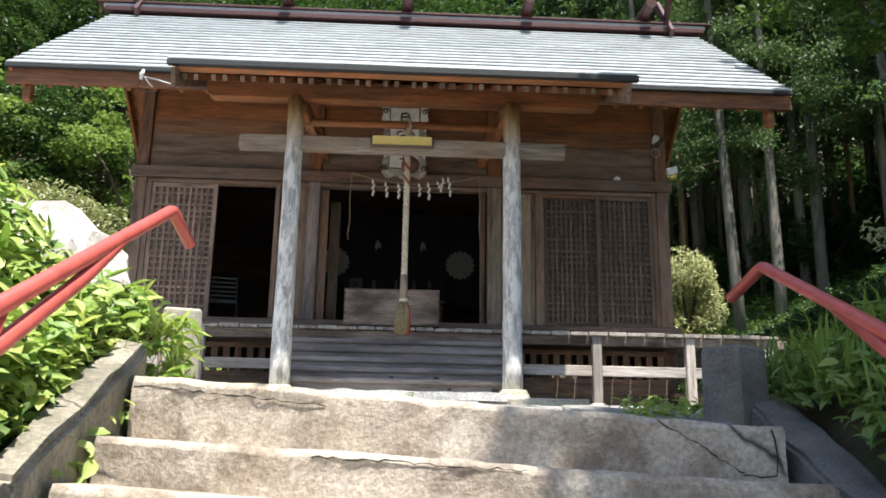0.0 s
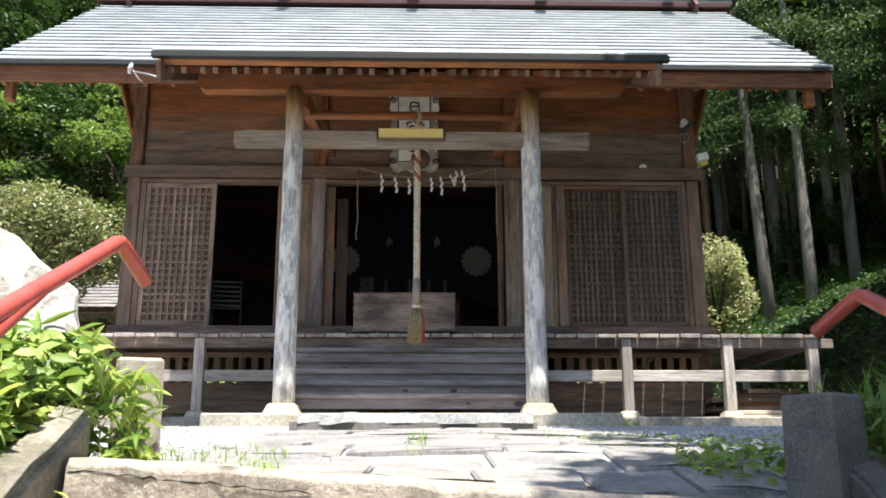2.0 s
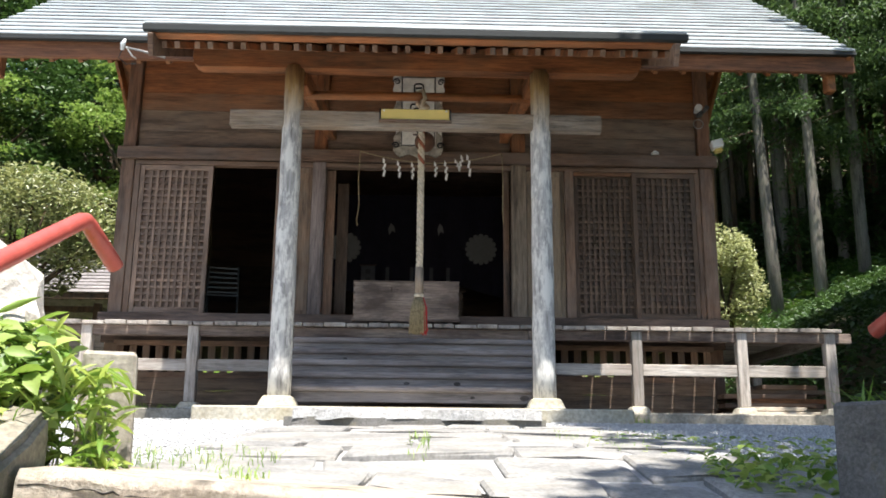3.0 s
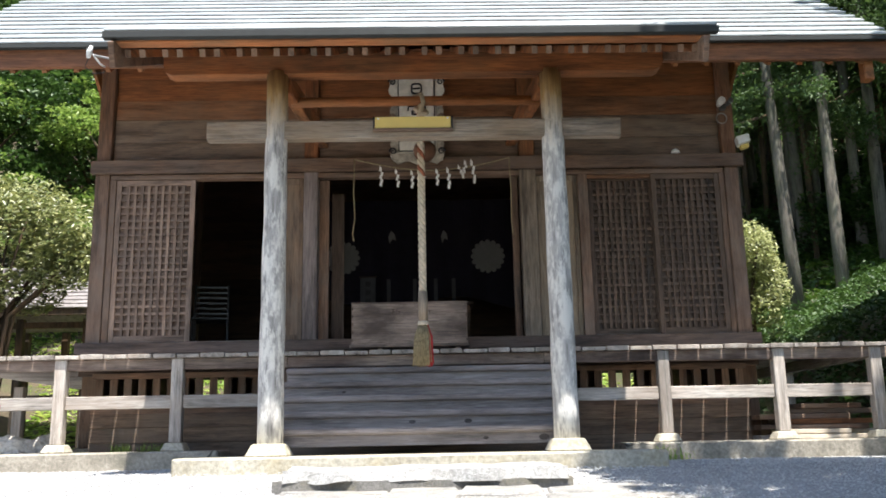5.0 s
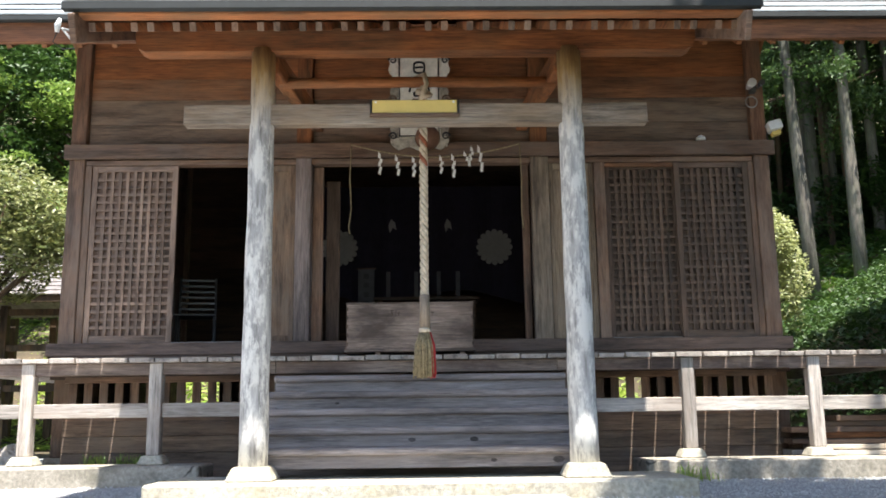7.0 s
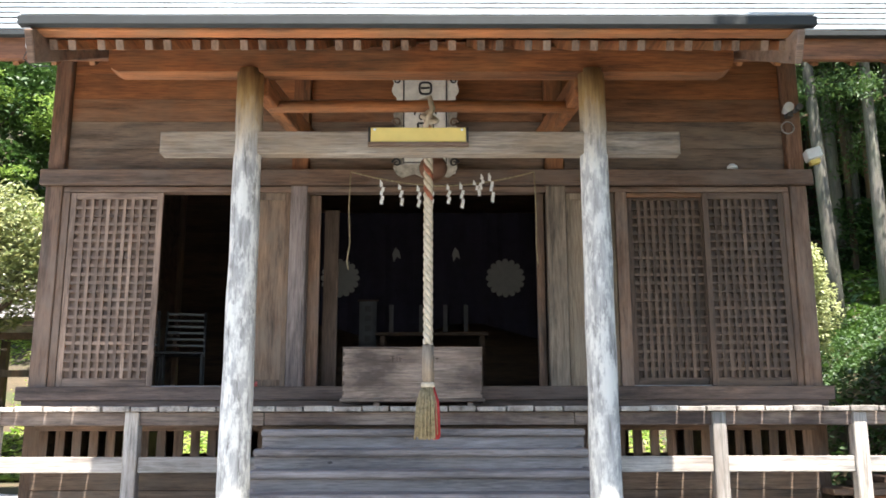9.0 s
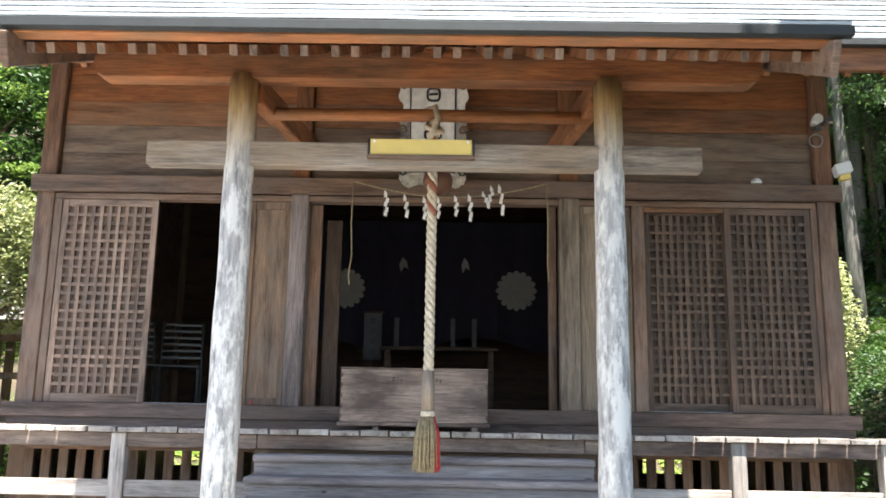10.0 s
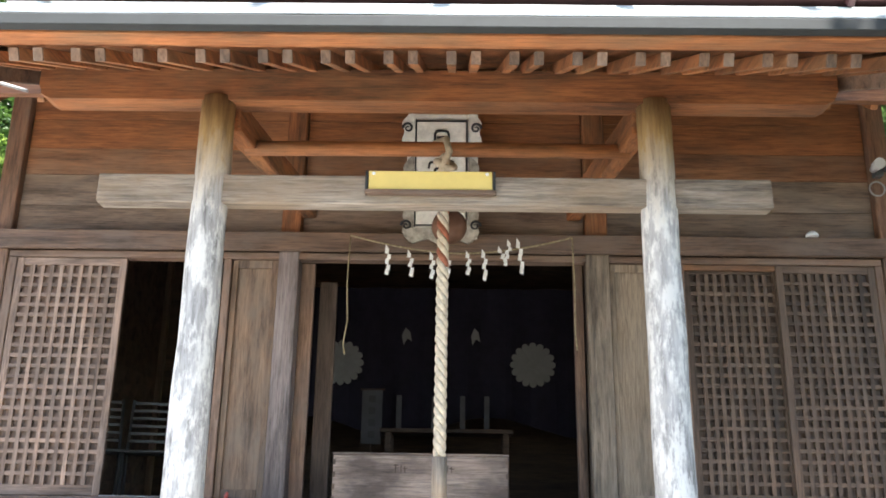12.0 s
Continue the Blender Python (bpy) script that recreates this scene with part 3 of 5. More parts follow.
# fixed panels and jambs beside the centre opening
for x0, x1, mat_, lab in ((-1.636, -1.275, panel_wood, "streaked brown board panel"), (1.325, 1.787, tan_panel, "pale tan-grey board panel")):
    part("fixed_panel", box(x0, x1, FY + 0.035, FY + 0.055, 1.112, 2.928, 0.003), mat_, hall, lab)
    for a, b, c, d in ((x0 + 0.002, x0 + 0.045, 1.114, 2.926), (x1 - 0.05, x1 - 0.002, 1.114, 2.926), (x0 + 0.046, x1 - 0.051, 1.114, 1.175), (x0 + 0.046, x1 - 0.051, 2.86, 2.926)):
        part("panel_frame", box(a, b, FY + 0.012, FY + 0.034, c, d, 0.003), mat_, hall)
# loose leaf of the inner sliding door, pushed back into the dark
part("inner_door_leaf", box(-1.0, -0.86, FY + 0.42, FY + 0.46, 1.06, 2.86, 0.004), door_z, hall, "narrow old board behind the post")
for x0, x1, y0, y1 in ((-1.70, -1.64, FY - 0.015, FY + 0.09), (1.79, 1.90, FY - 0.02, FY + 0.1), (-1.108, -1.0, FY + 0.11, FY + 0.15), (1.05, 1.12, FY + 0.05, FY + 0.13),
                       (-3.418, -3.35, FY - 0.01, FY + 0.1), (3.39, 3.447, FY - 0.01, FY + 0.1)):
    part("door_jamb", box(x0, x1, y0, y1, 1.112, 2.928, 0.004), brown_z, hall)


def lattice_door(x0, x1, y, z0, z1, door_x, door_z, backing, group="sliding lattice doors"):
    d = thing("lattice_door", "weathered brown wooden sliding door of square lattice", "door", group)
    s = 0.055
    for a, b in ((x0, x0 + s), (x1 - s, x1)):
        part("stile", box(a, b, y, y + 0.035, z0, z1, 0.003), door_z, d)
    for a, b in ((z0, z0 + 0.075), (z1 - 0.06, z1)):
        part("rail", box(x0 + s, x1 - s, y + 0.002, y + 0.033, a, b, 0.003), door_x, d)
    nx_, nz = 9, 20
    for i in range(1, nx_ + 1):
        x = x0 + s + (x1 - x0 - 2 * s) * i / (nx_ + 1)
        part("lattice_bar", box(x - 0.015, x + 0.015, y + 0.002, y + 0.026, z0 + 0.075, z1 - 0.06, 0), door_z, d)
    for i in range(1, nz + 1):
        z_ = z0 + 0.075 + (z1 - z0 - 0.135) * i / (nz + 1)
        part("lattice_bar", box(x0 + s, x1 - s, y + 0.005, y + 0.0245, z_ - 0.0145, z_ + 0.0145, 0), door_x, d)
    part("backing_board", box(x0 + s, x1 - s, y + 0.034, y + 0.040, z0 + 0.075, z1 - 0.06, 0), backing, d)
    return d


lattice_door(-3.345, -2.475, FY + 0.0, 1.115, 2.925, lit_x, lit_z, back_light)
lattice_door(-3.33, -2.50, FY + 0.045, 1.115, 2.925, door_x, door_z, back_dark)
lattice_door(1.905, 2.66, FY + 0.045, 1.115, 2.925, door_x, door_z, back_dark)
lattice_door(2.62, 3.388, FY + 0.0, 1.115, 2.925, door_x, door_z, back_dark)

for x0, x1, y0, lab in ((-2.47, -1.705, FY - 0.012, "pale worn metal door track"), (1.91, 2.615, FY - 0.012, "pale worn metal door track")):
    part("door_track", box(x0, x1, y0, y0 + 0.04, 1.1135, 1.121, 0.002), dull_metal, hall, lab)
part("filler_strip", box(1.906, 2.617, FY + 0.006, FY + 0.04, 2.886, 2.926, 0.003), plank_mid, hall, "orange-brown strip above the inner door")
tagged(place("red_cap", tube([(-1.52, 2.2, 1.111), (-1.52, 2.2, 1.13), (-1.515, 2.2, 1.155)], [0.014, 0.016, 0.008], 10), red_pipe), "small red plastic cap on the sill beam", "cap")

# under-floor boards and slatted vents
for x0, x1 in ((-3.42, -1.35), (1.35, 3.45)):
    part("vent_rail", box(x0, x1, 2.10, 2.16, 0.72, 0.78, 0.003), brown_x, hall)
    part("vent_rail", box(x0, x1, 2.10, 2.16, 0.36, 0.42, 0.003), brown_x, hall)
    z = -0.2
    for h in (0.26, 0.15, 0.145):
        part("skirt_board", box(x0, x1, 2.10, 2.14, z, z + h, 0.004), plank_low, hall)
        z += h + 0.004
    n = round((x1 - x0) / 0.152)
    for i in range(n):
        x = x0 + (x1 - x0) * (i + 0.5) / n
        part("vent_slat", box(x - 0.04, x + 0.04, 2.115, 2.145, 0.42, 0.72, 0.003), brown_z, hall)
part("stair_back_board", box(-1.34, 1.34, 1.66, 1.69, -0.2, 0.76, 0.004), plank_low, hall)
for x0, x1, z0, z1 in ((-3.4, 3.43, -0.3, 0.42), (-2.9, 2.66, 0.422, 0.98), (3.2, 3.43, 0.422, 0.98)):
    part("back_skirt", box(x0, x1, 6.18, 6.22, z0, z1, 0.003), plank_low, hall)
for x in (-3.5, 3.53):
    part("side_skirt", box(x - 0.02, x + 0.02, FY + 0.1, 6.17, -0.3, 0.98, 0.003), plank_low, hall)
for x in (-3.5, -1.2, 1.22, 3.53):
    for y in (4.2, 6.28):
        part("floor_post", box(x - 0.08, x + 0.08, y - 0.08, y + 0.08, -0.25, 0.98, 0.006), brown_z, hall)
for x in (-3.5, -1.2, 1.22, 3.53):
    part("foundation_stone", frustum(x, FY + 0.05, -0.25, 0.02, 0.3, 0.24), concrete, hall)

# veranda: boards with open joints, edge beam, posts on plinths, ties
veranda = thing("veranda", "sun-bleached grey plank veranda round the hall", "veranda")
x = -5.2
while x < 4.66:
    w = 0.235 + 0.012 * math.sin(x * 17.0)
    part("deck_board", box(x, x + w - 0.014, 1.485 + 0.008 * math.sin(x * 31), FY - 0.105, 0.876, 0.917 + 0.004 * math.sin(x * 11), 0.004), bleach_y, veranda)
    x += w
for x0, x1 in ((-5.2, -3.67), (3.69, 4.66)):
    y = FY - 0.1
    while y < 6.2:
        part("deck_board", box(x0, x1, y, y + 0.225, 0.885, 0.917, 0.004), bleach_x, veranda)
        y += 0.232
beam_wood = wood("mottled_edge_beam", (0.40, 0.31, 0.25), (0.14, 0.092, 0.068), "x", (0.10, 0.062, 0.05), 0.85, vary=0.2)
for a, b in ((-5.2, -2.38), (-2.376, -1.31), (-1.306, 1.236), (1.24, 2.42), (2.424, 4.80)):
    part("edge_beam", box(a, b, 1.548, 1.62, 0.765, 0.874, 0.006), beam_wood, veranda)
part("edge_beam", box(4.50, 4.60, 1.625, 6.2, 0.765, 0.88, 0.006), bleach_y, veranda)
for x in (-4.9, -3.52, -2.38, 2.42, 3.575, 4.55):
    part("deck_post", box(x - 0.057, x + 0.057, 1.522, 1.632, 0.06, 0.873, 0.008), bleach_z, veranda)
    part("plinth", frustum(x, 1.575, -0.02, 0.06, 0.24, 0.17), pale_concrete, veranda)
for x in (-4.9, 4.55):
    for y in (3.7, 5.8):
        part("deck_post", box(x - 0.057, x + 0.057, y, y + 0.114, -0.2, 0.76, 0.008), bleach_z, veranda)
for a, b in ((-5.2, -3.58), (-3.46, -2.44), (-2.32, -1.3), (1.3, 2.36), (2.48, 3.515), (3.635, 4.49)):
    part("tie_rail", box(a, b, 1.55, 1.59, 0.39, 0.515, 0.006), bleach_x, veranda)

# stair of thick boards up to the veranda
wstair = thing("wooden_stair", "closed grey wooden stair of five rounded boards up to the veranda", "stairs")
for i in range(5):
    y, z = 0.14 + 0.285 * i, 0.0 + 0.146 * i
    part("riser_board", box(-1.27, 1.27, y + 0.045, y + 0.075, z - (0.03 if i else 0.0), z + 0.096, 0.003), stair_wood, wstair)
    part("tread_board", box(-1.28, 1.28, y, y + 0.335, z + 0.092, z + 0.151, 0.026, rounds=4), stair_wood, wstair)
for x, i, r in ((-0.06, 1, 0.03), (0.42, 1, 0.035), (0.55, 0, 0.025), (1.03, 0, 0.045), (-0.7, 3, 0.02)):
    kn = part("knot", tube([(0, 0.004, 0), (0, -0.003, 0)], [r, r * 0.7], 12), knot_wood, wstair, "dark oval knot")
    kn.matrix_world = Matrix.Translation((x, 0.187 + 0.285 * i, 0.05 + 0.146 * i)) @ Matrix.Diagonal((1.3, 1, 0.75, 1))
for x in (-1.25, 1.21):
    part("stringer", bar((x + 0.02, 0.3, -0.03), (x + 0.02, 1.5, 0.58), 0.05, 0.2), stair_wood, wstair)
    part("stair_foot", box(x - 0.03, x + 0.07, 0.25, 0.4, -0.065, 0.1, 0.01), stair_wood, wstair)

# porch: posts, beams, rafters
porch = thing("porch", "open timber porch on two round bleached posts", "porch")
for x in (-1.19, 1.19):
    pts = [(x + 0.002 * math.sin(k * 1.7), 0.002 * math.cos(k * 2.1), 0.035 + 3.155 * k / 14) for k in range(15)]
    part("post", tube(pts, [0.105 - 0.013 * k / 14 + 0.0015 * math.sin(k * 2.3 + x) for k in range(15)], 20, wobble=0.035), POST, porch, "round post, bleached below and brown above")
    part("plinth", frustum(x, 0, -0.065, 0.035, 0.34, 0.25), pale_concrete, porch)
    part("tie_beam", bar((x * 0.955, 0.06, 3.13), (x * 0.89, FY + 0.03, 3.38), 0.11, 0.18, 0.008), warm_y, porch)
part("cross_beam", box(-1.78, 1.775, -0.055, 0.055, 2.575, 2.735, 0.006), grey_x, porch, "grey cross beam through both posts")
out = [(-2.17, 3.25), (-2.15, 3.19), (-2.10, 3.165), (2.10, 3.165), (2.15, 3.19), (2.18, 3.25), (2.18, 3.35), (-2.17, 3.35)]
part("eave_beam", prism(out, -0.065, 0.09), warm_x, porch, "orange-brown main eave beam")
part("rope_pole", tube([(-1.14, 0.45, 3.1), (0, 0.45, 3.105), (1.14, 0.45, 3.1)], 0.045, 14), warm_x, porch)
SL = math.tan(radians(25))
for i in range(-8, 8):
    for dx in (0.09, 0.203):
        x = i * 0.29 + dx
        part("rafter", bar((x, -0.76, 3.045), (x, 1.15, 3.045 + 1.91 * SL), 0.045, 0.06, 0.003), warm_y, porch)
        part("rafter_cap", bar((x, -0.775, 3.038), (x, -0.762, 3.0442), 0.046, 0.062, 0.002), brown_z, porch)
for x in (-2.3, 2.27):
    part("barge_board", bar((x, -0.93, 2.96), (x, 1.2, 2.96 + 2.13 * SL), 0.045, 0.2, 0.006), brown_x, porch)
part("eave_board", box(-2.32, 2.32, -0.90, -0.80, 3.075, 3.11, 0.004), warm_x, porch)
part("eave_lath", box(-2.30, 2.30, -0.84, -0.77, 3.04 + 0.045, 3.074 + 0.02, 0.003), warm_x, porch)
part("soffit", bar((0, -0.82, 3.105), (0, 1.2, 3.105 + 2.02 * SL), 4.5, 0.015, 0), warm_y, porch)

# roof of lapped sheet-metal courses
RIDGE_LOGS = (-2.02, -0.02, 1.98, 3.98)
roof = thing("metal_roof", "gabled roof of pale blue-grey lapped metal sheets", "roof")
EY, EZ, RY, RZ = 1.0, 3.97, 4.3, 6.5


def course(x0, x1, y0, z0, y1, z1, thick=0.034):
    """One course, tipped a little so that it laps the one below."""
    a, b = Vector((0, y0, z0)), Vector((0, y1, z1))
    nrm = Vector((0, -(z1 - z0), y1 - y0)).normalized()
    bm = bmesh.new()
    n = 24
    along = (b - a).normalized()
    rows = []
    for i in range(n + 1):
        x_ = x0 + (x1 - x0) * i / n
        w = 0.004 * noise.noise(Vector((x_ * 2.3, y0 * 5, z0)))
        prof = ((a, 0.015 + w), (a + along * 0.002, 0.023 + w), (a + along * 0.012, thick + w), (b, 0.006), (b, -0.006))
        rows.append([bm.verts.new(Vector((x_, 0, 0)) + p + nrm * d) for p, d in prof])
    for p, q in zip(rows, rows[1:]):
        for k in range(5):
            bm.faces.new((p[k], p[(k + 1) % 5], q[(k + 1) % 5], q[k]))
    bm.faces.new(rows[0])
    bm.faces.new(rows[-1][::-1])
    bmesh.ops.recalc_face_normals(bm, faces=list(bm.faces))
    return bm


HW = 4.88
n = 18
for i in range(n):
    u, v = i / n, (i + 1) / n
    part("roof_course", course(-HW, HW, EY + (RY - EY) * u, EZ + (RZ - EZ) * u, EY + (RY - EY) * v, EZ + (RZ - EZ) * v), roof_metal, roof)
    part("back_course", course(-HW, HW, 2 * RY - EY - (RY - EY) * u, EZ + (RZ - EZ) * u, 2 * RY - EY - (RY - EY) * v, EZ + (RZ - EZ) * v), roof_metal, roof)
KY, KZ = -0.95, 3.135
n = 9
for i in range(n):
    u, v = i / n, (i + 1) / n
    part("porch_course", course(-2.36, 2.36, KY + (EY + 0.06 - KY) * u, KZ + (EZ + 0.045 - KZ) * u, KY + (EY + 0.06 - KY) * v, KZ + (EZ + 0.045 - KZ) * v), roof_metal, roof)
part("porch_eave_edge", box(-2.37, 2.37, -0.965, -0.905, 3.085, 3.142, 0.004), edge_metal, roof, "dark metal eave edge")
for a, b in ((-HW - 0.01, -2.37), (2.37, HW + 0.01)):
    part("eave_edge", box(a, b, EY - 0.015, EY + 0.05, EZ - 0.04, EZ + 0.004, 0.003), edge_metal, roof)
    part("fascia", box(a + 0.01, b, EY + 0.06, EY + 0.12, EZ - 0.22, EZ - 0.03, 0.004), fascia_wood, roof, "red-brown fascia board")
SLM = (RZ - EZ) / (RY - EY)
for s in (-1, 1):
    part("barge_board", bar((s * (HW - 0.05), EY + 0.1, EZ - 0.13), (s * (HW - 0.05), RY, RZ - 0.16), 0.05, 0.24, 0.005), warm_y, roof)
    part("barge_board", bar((s * (HW - 0.05), 2 * RY - EY - 0.1, EZ - 0.13), (s * (HW - 0.05), RY, RZ - 0.16), 0.05, 0.24, 0.005), warm_y, roof)
    part("purlin_end", bar((s * 4.66, EY + 0.16, EZ - 0.27), (s * 4.66, EY + 0.16 + 0.12, EZ - 0.27), 0.10, 0.26, 0.01), warm_y, roof)
for sgn in (-1, 1):
    part("soffit", bar((0, RY + sgn * (RY - EY - 0.12), EZ - 0.05 + 0.0), (0, RY, RZ - 0.06), 2 * HW - 0.1, 0.02, 0), warm_y, roof)
i = -4.7
while i < 4.7:
    if abs(i) > 2.3:
        part("rafter_end", bar((i, EY + 0.13, EZ - 0.21), (i, FY, EZ - 0.21 + (FY - EY - 0.13) * SLM), 0.05, 0.075, 0.003), warm_y, roof)
    i += 0.32
for s in (-1, 1):
    for y0 in (FY + 0.05,):
        part("purlin", box(min(s * 3.4, s * 4.8), max(s * 3.4, s * 4.8), y0 - 0.06, y0 + 0.06, 4.42, 4.6, 0.006), warm_x, roof)
    part("purlin", box(min(s * 3.4, s * 4.8), max(s * 3.4, s * 4.8), RY - 0.06, RY + 0.06, 6.0, 6.2, 0.006), warm_x, roof)
    # gable wall
    bm = bmesh.new()
    g = [bm.verts.new((s * 3.52, y, z)) for y, z in ((FY + 0.14, 4.76), (6.2, 4.76), (RY + 0.15, 6.25), (RY - 0.15, 6.25))]
    h = [bm.verts.new((s * 3.48, y, z)) for y, z in ((FY + 0.14, 4.76), (6.2, 4.76), (RY + 0.15, 6.25), (RY - 0.15, 6.25))]
    bm.faces.new(g), bm.faces.new(h[::-1])
    for k in range(4):
        bm.faces.new((g[k], h[k], h[(k + 1) % 4], g[(k + 1) % 4]))
    bmesh.ops.recalc_face_normals(bm, faces=list(bm.faces))
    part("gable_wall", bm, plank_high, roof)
part("ridge_cap", box(-4.95, 4.95, RY - 0.22, RY + 0.22, RZ - 0.03, RZ + 0.05, 0.01), ridge_red, roof)
part("ridge_sheet", box(-5.0, 5.0, RY - 0.16, RY + 0.16, RZ + 0.052, RZ + 0.13, 0.01), roof_metal, roof)
part("ridge_top", box(-5.1, 5.1, RY - 0.19, RY + 0.19, RZ + 0.132, RZ + 0.17, 0.01), ridge_red, roof, "dull red ridge capping")
for x in RIDGE_LOGS:
    part("ridge_log", tube([(x, RY - 0.55, RZ + 0.30), (x, RY, RZ + 0.32), (x, RY + 0.55, RZ + 0.30)], [0.085, 0.10, 0.085], 16), ridge_red, roof, "short round ridge log")
for x in (-4.42, 4.38):
    for s in (-1, 1):
        part("crossed_finial", bar((x, RY + s * 0.3, RZ - 0.1), (x, RY - s * 0.45, RZ + 0.85), 0.07, 0.14, 0.01), ridge_red, roof)

# ---- flagstone path and step slab ----
path = thing("flagstone_path", "uneven path of broken slate flagstones", "path", kind="structure")
bed = bmesh.new()
rows = []
for k in range(12):
    yy = -5.5 + 0.36 * k
    rows.append([bed.verts.new((xx, yy, lift(xx, max(yy, -5.29)) + 0.003)) for xx in (-1.02, 0.2, 1.55)])
for a, b in zip(rows, rows[1:]):
    for k in range(2):
        bed.faces.new((a[k], a[k + 1], b[k + 1], b[k]))
part("bed", bed, soil, path)
pr = random.Random(11)
y = -5.42
while y < -1.55:
    dy = pr.uniform(0.27, 0.5)
    x = -0.95 + pr.uniform(-0.1, 0.1)
    while x < 1.35:
        w = pr.uniform(0.35, 0.95)
        x1 = min(x + w, 1.55)
        j = lambda: pr.uniform(-0.075, 0.075)
        pts = [(x + 0.015 + j() * 0.4, y + 0.012 + j()), ((x + x1) / 2, y + 0.012 + j()), (x1 - 0.015 + j() * 0.4, y + 0.012 + j()), (x1 - 0.01, y + dy * 0.5), (x1 - 0.015 + j() * 0.4, y + dy - 0.012 + j()), ((x + x1) / 2 + j(), y + dy - 0.012 + j()), (x + 0.015 + j() * 0.4, y + dy - 0.012 + j())]
        pts = [(px, py + 0.09 * math.sin(px * 2.1 + y * 1.7)) for px, py in pts]
        tilt = pr.uniform(-0.014, 0.014)
        up = pr.uniform(0.018, 0.045)
        bm = bmesh.new()
        top = [bm.verts.new((px, py, lift(px, max(py, -5.29)) + up + tilt * (px - x))) for px, py in pts]
        low = [bm.verts.new((px, py, lift(px, max(py, -5.29)) - 0.08)) for px, py in pts]
        bm.faces.new(top)
        for k in range(len(pts)):
            bm.faces.new((top[k], low[k], low[(k + 1) % len(pts)], top[(k + 1) % len(pts)]))
        bmesh.ops.bevel(bm, geom=[e for e in bm.edges if e.verts[0] in top and e.verts[1] in top], offset=0.012, segments=1, affect="EDGES")
        bmesh.ops.recalc_face_normals(bm, faces=list(bm.faces))
        part("flagstone", bm, flag_stone, path)
        x = x1
    y += dy


sl = thing("step_slab", "rough layered natural stone slab stepping up to the porch", "stone slab")
part("lower_layer", rough_slab(-0.90, 0.98, -1.50, -0.72, -0.42, -0.2, 0.05, 9), dark_stone, sl, "dark riven underside")
part("upper_layer", rough_slab(-0.88, 0.97, -1.5, -0.70, -0.212, -0.135, 0.07, 4), slab_stone, sl)
# thin slates laid over the head of the stair
for k, (x, y, w, d, a) in enumerate(((0.62, -5.36, 0.62, 0.34, 4), (1.12, -5.42, 0.55, 0.30, -6), (0.98, -5.12, 0.66, 0.28, 8), (0.1, -5.22, 0.5, 0.22, -3))):
    ob = place("slate", rough_slab(-w / 2, w / 2, -d / 2, d / 2, 0, 0.028, 0.05, 20 + k), dark_stone)
    ob.matrix_world = pose(x, y, lift(x, -5.29) + 0.028 + 0.01 * (k % 2), -2, 2.6, a)
    tagged(ob, "thin dark slate lying at the stair head", "slate", "loose slates")



def pebbles(name, bases, size, material):
    """Loose stones, each a squashed and turned eight-sided lump."""
    b = np.asarray(bases, float)
    n = len(b)
    r = size * rng.uniform(0.5, 1.5, (n, 3)) * np.array([1, 1, 0.6])
    a = rng.uniform(0, np.pi, n)
    ca, sa = np.cos(a), np.sin(a)
    unit = np.array([(1, 0, 0), (0, 1, 0), (-1, 0, 0), (0, -1, 0), (0, 0, 1), (0, 0, -1)], float)
    v = unit[None] * r[:, None]
    v = np.stack([v[..., 0] * ca[:, None] - v[..., 1] * sa[:, None], v[..., 0] * sa[:, None] + v[..., 1] * ca[:, None], v[..., 2]], 2) + b[:, None]
    f = np.array([(0, 1, 4), (1, 2, 4), (2, 3, 4), (3, 0, 4), (1, 0, 5), (2, 1, 5), (3, 2, 5), (0, 3, 5)])
    idx = (np.arange(n)[:, None, None] * 6 + f[None]).ravel()
    me = bpy.data.meshes.new(name)
    me.vertices.add(6 * n)
    me.vertices.foreach_set("co", v.ravel())
    me.loops.add(24 * n)
    me.loops.foreach_set("vertex_index", idx)
    me.polygons.add(8 * n)
    me.polygons.foreach_set("loop_start", np.arange(8 * n) * 3)
    me.polygons.foreach_set("loop_total", np.full(8 * n, 3))
    me.update()
    me.materials.append(material)
    return new(name, me)


def many(n, x0, x1, y0, y1, up):
    x_, y_ = rng.uniform(x0, x1, n), rng.uniform(y0, y1, n)
    return np.stack([x_, y_, np.array([lift(a, b) for a, b in zip(x_, y_)]) + up], 1)


pebble_mat = leaf("gravel_stone", (0.38, 0.385, 0.40), (0.68, 0.67, 0.65), 0.0, 0.9)
ob = pebbles("gravel", np.vstack([many(17000, 1.3, 4.8, -4.6, 1.2, 0.018), many(10000, -4.5, -0.9, -4.6, 1.2, 0.018), many(2500, -1, 1.4, -1.9, -0.3, 0.018)]), 0.009, pebble_mat)
tagged(ob, "loose blue-grey and pale gravel stones", "gravel", kind="stuff")

